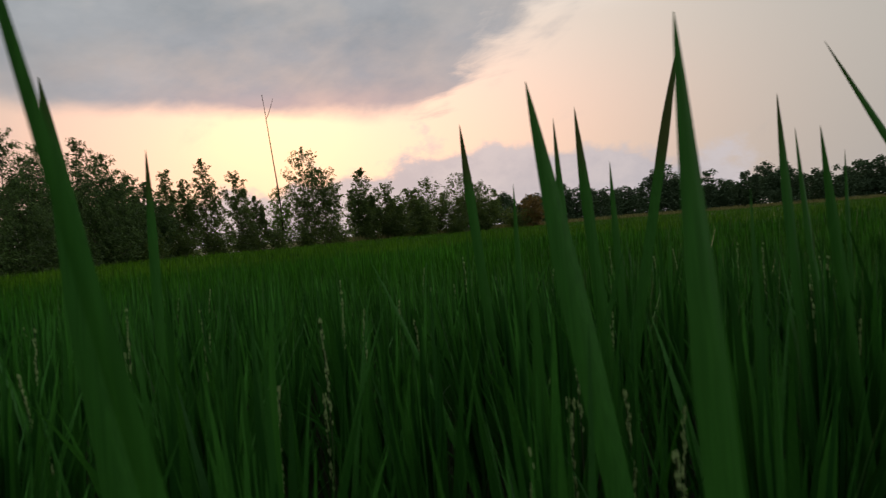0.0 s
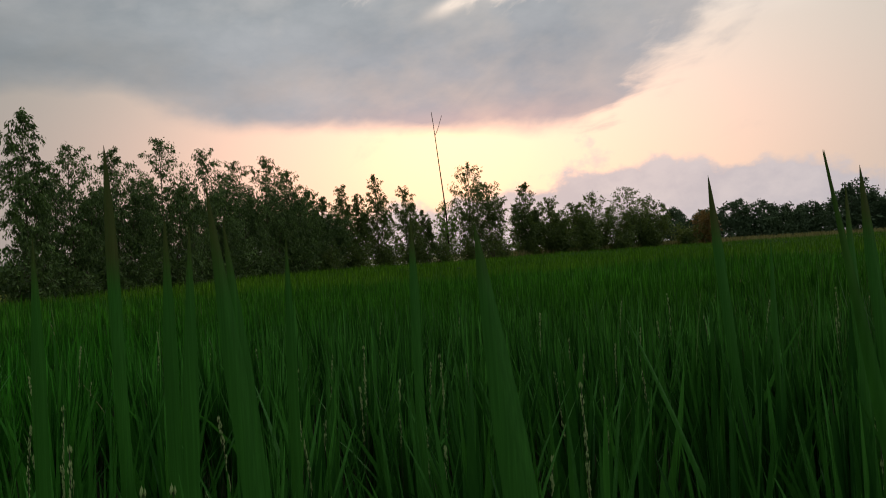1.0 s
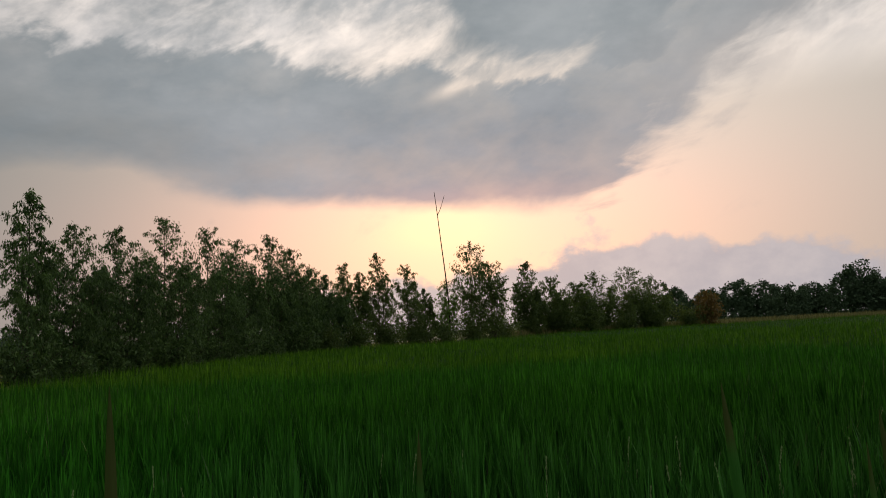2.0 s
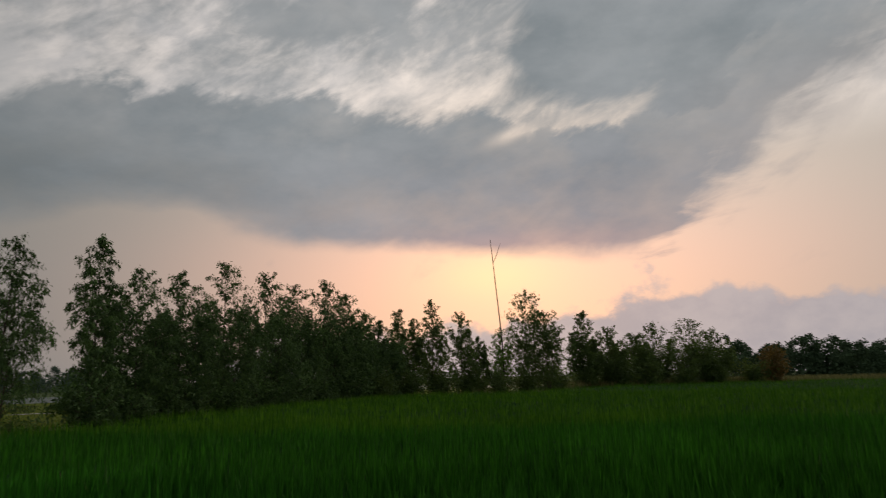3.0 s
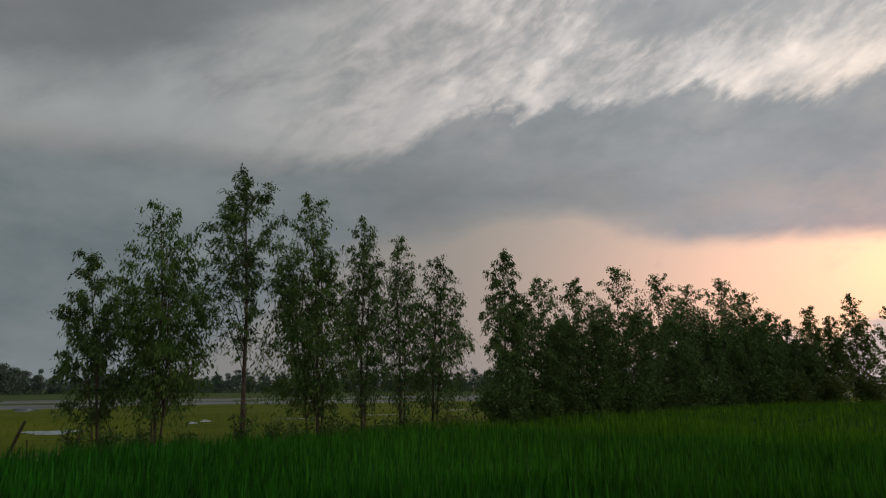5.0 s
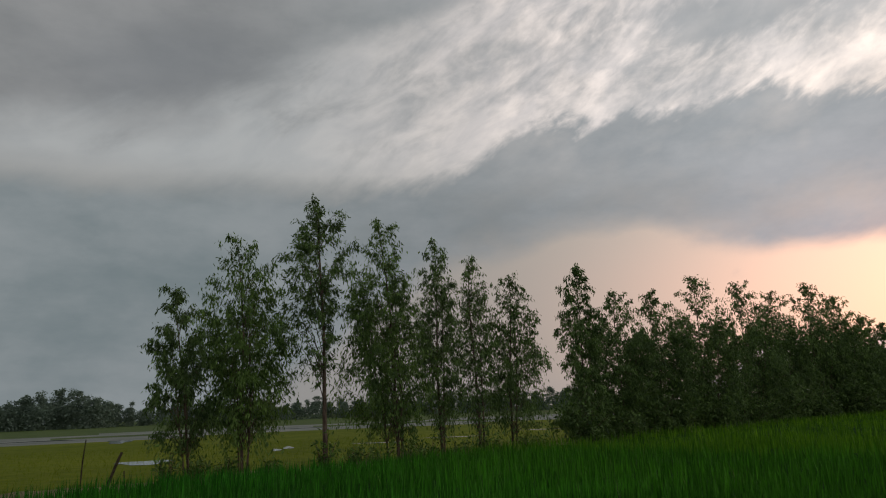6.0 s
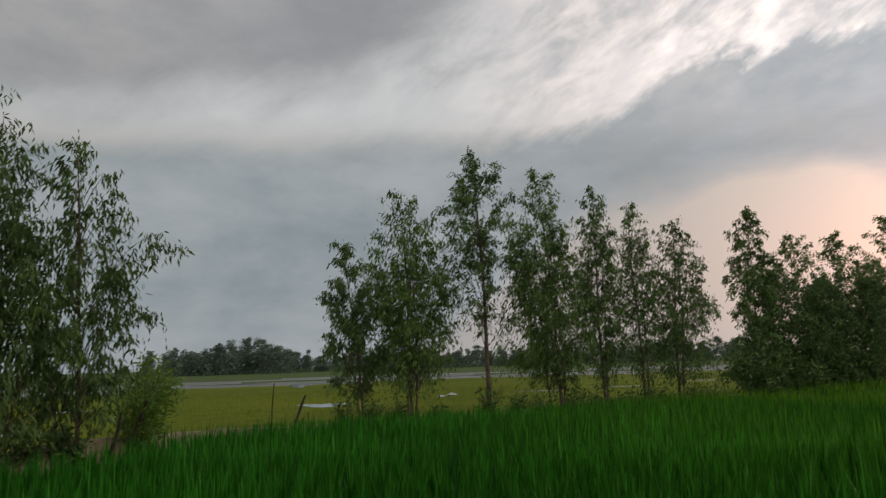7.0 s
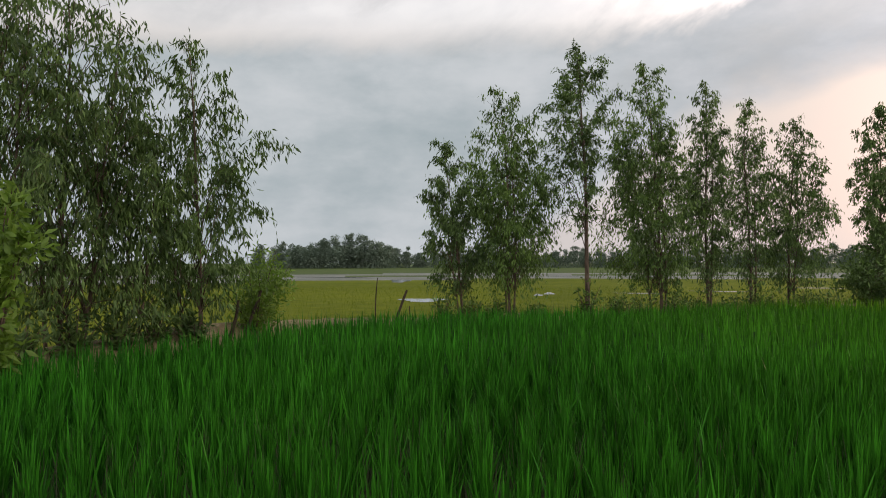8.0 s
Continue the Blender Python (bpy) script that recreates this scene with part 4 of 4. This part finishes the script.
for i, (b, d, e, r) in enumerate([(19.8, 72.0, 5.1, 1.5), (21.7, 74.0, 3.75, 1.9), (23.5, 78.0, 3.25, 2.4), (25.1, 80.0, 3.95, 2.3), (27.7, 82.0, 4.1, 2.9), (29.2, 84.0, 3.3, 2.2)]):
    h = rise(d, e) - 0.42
    make_tree(b, d, h, even(h, r, 0.03, ROUND if i % 2 else CONE), 500 + i, 12000, 0.22, ((0, 0, 1), (-0.5 * r, 0.5, 0.72), (0.55 * r, -0.5, 0.62)), 0.0, droop=0.4, mat=LEAF_MID_HAZE, gappy=1.2, label="rounded dark green tree at the edge of the paddy", name="broadleaf_tree", fine=False, wide=0.42, thin=0.8)
make_tree(33.3, 84.0, 4.1, even(4.1, 1.3, 0.04, ROUND), 560, 2400, 0.33, ((0, 0, 1), (0.5, 0, 0.8)), 0.0, droop=0.3, mat=LEAF_RUST, label="small tree with rust-brown leaves at the paddy's edge", name="rust_tree", fine=False, wide=0.35)


def shrub(bearing, distance, height, radius, seed, leaf, count, mat, foot=0.35):
    """A low bush: several stems from one root and leaves in clumps."""
    rng = np.random.default_rng(seed)
    root = new("shrub")
    wood, centres = [], []
    for k in range(11):
        way, out = rng.uniform(0, 6.3), radius * rng.uniform(0.25, 0.95)
        q = np.linspace(0, 1, 5)
        h = height * rng.uniform(0.55, 1.0) * (1 - 0.3 * out / radius)
        limb = np.stack([math.cos(way) * out * q ** 1.4, math.sin(way) * out * q ** 1.4, h * q - 0.05], -1)
        wood.append(tube(limb, 0.012 * (1 - q) + 0.003, 4))
        for c in range(7):
            v = 0.25 + 0.75 * rng.random()
            mid = np.array([np.interp(v, q, limb[:, i]) for i in range(3)]) + rng.normal(0, 0.1 * radius, 3)
            n = max(1, int(count / 77 * rng.uniform(0.4, 1.6)))
            centres.append(mid + rng.normal(0, 0.16 * radius, (n, 3)))
    centres = np.concatenate(centres)
    n = len(centres)
    axes = unit(rng.normal(0, 0.6, (n, 3)) + np.array([0, 0, 0.1]))
    length = leaf * rng.uniform(0.6, 1.2, n)
    part("trunk", mesh_from("trunk", *join(wood), smooth=True), BARK, root)
    part("foliage", leaf_mesh("foliage", centres, axes, length, length * 0.38, rng), mat, root)
    root.matrix_basis = pose(*spot(bearing, distance), foot)
    return tagged(root, "low light green shrub growing on the bund", "shrub", "shrubs on the bund")


shrub(-63.5, 11.2, 1.65, 0.66, 1, 0.085, 3000, LEAF_FRESH, 0.55)
shrub(-81.3, 6.9, 2.45, 0.36, 2, 0.12, 1700, LEAF_FRESH, 0.4)
for i, (b, d, h, r) in enumerate([(-48.6, 15.3, 0.9, 0.45), (-46.6, 15.5, 0.75, 0.40), (-44.6, 15.6, 0.7, 0.30), (-41.4, 15.6, 0.6, 0.25), (-37.4, 15.5, 1.2, 0.35), (-35.2, 16.0, 0.9, 0.45), (-33.4, 16.3, 0.9, 0.50),
                                  (-31.0, 16.9, 0.8, 0.45), (-29.4, 17.6, 0.9, 0.50), (-27.2, 18.2, 0.8, 0.40), (-25.4, 18.9, 0.9, 0.45), (-23.8, 19.4, 0.9, 0.50), (-21.6, 20.0, 0.9, 0.45), (-20.4, 20.3, 0.7, 0.35)]):
    shrub(b, d, h, r * 1.1, 10 + i, 0.11, 330, LEAF_LIGHT, 0.35)
for i, (b, d, h, r) in enumerate([(-79.5, 8.6, 0.9, 0.42), (-76.0, 9.3, 0.7, 0.36), (-73.2, 9.7, 0.85, 0.42), (-70.6, 10.0, 0.7, 0.34), (-68.0, 10.2, 0.6, 0.30)]):
    shrub(b, d, h, r, 80 + i, 0.11, 420, LEAF, 0.55)
for i in range(22):
    b = -17.5 + i * 2.35
    d = float(np.interp(b, [-17.5, -8, 0, 8, 17, 20, 34], [22.6, 29.6, 39, 49.5, 57, 71, 86]))
    shrub(b, d, 1.5 + 0.020 * d, 1.0 + 0.014 * d, 40 + i, 0.10 + 0.0025 * d, 1700, LEAF if b < 2 else LEAF_MID_HAZE)


def woods(name, rows, seed, mat, label):
    """Woods at the edge of the plain: many trees, each a stem with uneven lobes of leaf clumps."""
    rng = np.random.default_rng(seed)
    centres, size = [], []
    for b, d, h, r in rows:
        x, y = spot(b, d)
        h = h * rng.uniform(0.82, 1.14)
        r = r * rng.uniform(0.7, 1.2)
        for k in range(14):
            up = rng.uniform(0.3, 0.95)
            lr = r * rng.uniform(0.28, 0.55) * (1.3 - 0.5 * up)
            n = int(30 + 55 * lr)
            p = unit(rng.normal(size=(n, 3))) * lr * rng.uniform(0.4, 1.1, (n, 1)) * np.array([1, 1, 0.8])
            away = rng.normal(0, 0.42 * r * (1.2 - 0.7 * up), 2)
            centres.append(p + np.array([x + away[0], y + away[1], max(h * up - 0.3 * lr, lr * 0.7)]))
            size.append(np.full(n, 0.07 * r + 0.15))
        n = 380
        centres.append(np.stack([x + rng.normal(0, 0.55 * r, n), y + rng.normal(0, 0.5 * r, n), rng.uniform(0, h * 0.62, n)], -1))
        size.append(np.full(n, 0.09 * r + 0.2))
    c, s = np.concatenate(centres), np.concatenate(size)
    s = s * rng.uniform(0.6, 1.5, len(c))
    mesh = leaf_mesh(name, c, unit(rng.normal(size=(len(c), 3))), s, s * 0.8, rng, False)
    tagged(part(name, mesh, mat), label, "woods", "", "stuff")


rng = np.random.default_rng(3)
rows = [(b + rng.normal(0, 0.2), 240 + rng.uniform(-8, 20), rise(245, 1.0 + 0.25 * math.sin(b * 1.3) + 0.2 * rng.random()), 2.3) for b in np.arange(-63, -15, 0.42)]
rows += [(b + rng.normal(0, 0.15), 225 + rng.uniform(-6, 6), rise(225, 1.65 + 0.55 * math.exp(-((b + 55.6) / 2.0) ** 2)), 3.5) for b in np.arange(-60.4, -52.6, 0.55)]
woods("far_woods", rows, 3, LEAF_HAZE, "woods along the edge of the plain, their grey-green tinted with haze")
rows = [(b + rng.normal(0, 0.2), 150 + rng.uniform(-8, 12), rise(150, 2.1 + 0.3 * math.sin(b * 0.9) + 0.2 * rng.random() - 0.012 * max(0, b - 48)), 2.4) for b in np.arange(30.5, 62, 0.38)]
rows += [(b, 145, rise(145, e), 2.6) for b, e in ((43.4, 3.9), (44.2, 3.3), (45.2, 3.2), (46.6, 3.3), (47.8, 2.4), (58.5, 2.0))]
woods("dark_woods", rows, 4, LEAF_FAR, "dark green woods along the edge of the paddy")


# ---- small things on the bund ----
def bund_grass():
    rng = np.random.default_rng(12)
    xs, ys = [], []
    for (ax, ay), (bx, by) in zip(BUND[2:-4], BUND[3:-3]):
        n = int(math.hypot(bx - ax, by - ay) * (45 if ay < 8 else 110))
        s = rng.random(n)
        xs.append(ax + (bx - ax) * s + rng.normal(0, 0.5, n))
        ys.append(ay + (by - ay) * s + rng.normal(0, 0.5, n))
    x, y = np.concatenate(xs), np.concatenate(ys)
    n = len(x)
    d = bund_offset(x, y)
    foot = (bund_rise(y) - 0.05) * np.exp(-np.clip(np.abs(d + 0.2) - 0.25, 0, None) ** 2 / 0.35) - 0.02
    tilt = rng.uniform(0.02, 0.14, n)
    way = rng.uniform(0, 6.3, n)
    v, f = blades(x, y, foot, foot + rng.uniform(0.1, 0.42, n) * np.clip(0.45 + (y - 6.0) / 8.0, 0.4, 1), rng.uniform(0.008, 0.02, n), np.stack([np.cos(way) * tilt, np.sin(way) * tilt], -1), rng.uniform(0, 3.1, n), 4, rng.uniform(0, 1, n))
    tagged(part("bund_grass", mesh_from("bund_grass", v, f, smooth=True), WEED), "ragged grass and weeds along the earth bund", "grass", "", "stuff")


bund_grass()


def plot_tufts():
    """Short yellowing rice in the lower plots beyond the bund."""
    rng = np.random.default_rng(14)
    x, y = scatter(rng, 9.0, 48.0, -92, -14, 16, lambda x, y: bund_offset(x, y) < -1.3)
    x = x + 0.5 * np.sin(y * 1.1)
    n = len(x)
    tilt, way = rng.uniform(0.02, 0.1, n), rng.uniform(0, 6.3, n)
    v, f = blades(x, y, np.zeros(n), rng.uniform(0.08, 0.20, n), rng.uniform(0.012, 0.03, n), np.stack([np.cos(way) * tilt, np.sin(way) * tilt], -1), rng.uniform(0, 3.1, n), 3, rng.uniform(0, 1, n))
    tagged(part("plot_rice", mesh_from("plot_rice", v, f), YOUNG), "short yellow-green rice in the wet plots beyond the bund", "rice", "", "stuff")


plot_tufts()


def stake(bearing, distance, height, tilt, seed, thick=0.022):
    rng = np.random.default_rng(seed)
    s = np.linspace(0, 1, 8)
    v, f = tube(np.stack([0.015 * np.sin(4 * s + seed), 0.015 * np.cos(5 * s), s * height], -1), thick * (1 - 0.35 * s) * rng.uniform(0.85, 1.15, 8), 7)
    bm = bmesh.new()
    vs = [bm.verts.new(p) for p in v]
    for q in f:
        bm.faces.new([vs[k] for k in q])
    bm.faces.new(vs[-7:])
    ob = part("stake", bm, WOOD)
    ob.matrix_basis = pose(*spot(bearing, distance), 0.3 if bearing > -58 else 0.55, 0, tilt, -bearing)
    return tagged(ob, "weathered wooden stake leaning out of the bund", "stake", "stakes on the bund")


stake(-53.3, 12.6, 0.95, 22, 1, 0.03)
stake(-54.3, 12.8, 1.1, 3, 2, 0.014)
stake(-51.2, 12.8, 0.6, -8, 3, 0.016)
stake(-64.3, 10.8, 0.75, 16, 4, 0.03)
stake(-65.4, 10.6, 0.6, 10, 5, 0.03)


def dead_pole(bearing, distance, height):
    """A thin bare stem standing far above the trees, forked at its tip."""
    root = new("bare_pole")
    s = np.linspace(0, 1, 14)
    p = np.stack([0.22 - 0.72 * s ** 2.2 + 0.05 * np.sin(7 * s), 0 * s, s * height], -1)
    part("stem", mesh_from("stem", *tube(p, 0.045 * (1 - s) + 0.024, 6), smooth=True), WOOD, root)
    q = np.linspace(0, 1, 5)
    k = p[11]
    fork = np.stack([k[0] + 0.62 * q ** 0.8, 0 * q, k[2] + 0.13 * q * height], -1)
    part("twig", mesh_from("twig", *tube(fork, 0.014 * (1 - q) + 0.014, 5), smooth=True), WOOD, root)
    root.matrix_basis = pose(*spot(bearing, distance), 0.35, 0, 0, -bearing)
    return tagged(root, "thin bare dead stem with a forked tip among the trees", "dead tree")


dead_pole(13.3, 55.5, 12.0)


def far_grass():
    """A strip of pale dry grass along the far edge of the paddy."""
    rng = np.random.default_rng(31)
    n = 9000
    b = rng.uniform(17.0, 60.0, n)
    d = np.interp(b, [17, 20, 30, 45, 60], [66, 70, 82, 100, 107]) + rng.uniform(0, 9.0, n)
    x, y = d * np.sin(np.radians(b)), d * np.cos(np.radians(b))
    tilt, way = rng.uniform(0.02, 0.2, n), rng.uniform(0, 6.3, n)
    v, f = blades(x, y, np.full(n, 0.3), rng.uniform(0.95, 1.3, n), rng.uniform(0.06, 0.12, n), np.stack([np.cos(way) * tilt, np.sin(way) * tilt], -1), rng.uniform(0, 3.1, n), 3, rng.uniform(0, 1, n))
    tagged(part("dry_grass", mesh_from("dry_grass", v, f), DRY_GRASS), "pale dry grass along the far edge of the paddy", "grass", "", "stuff")


far_grass()
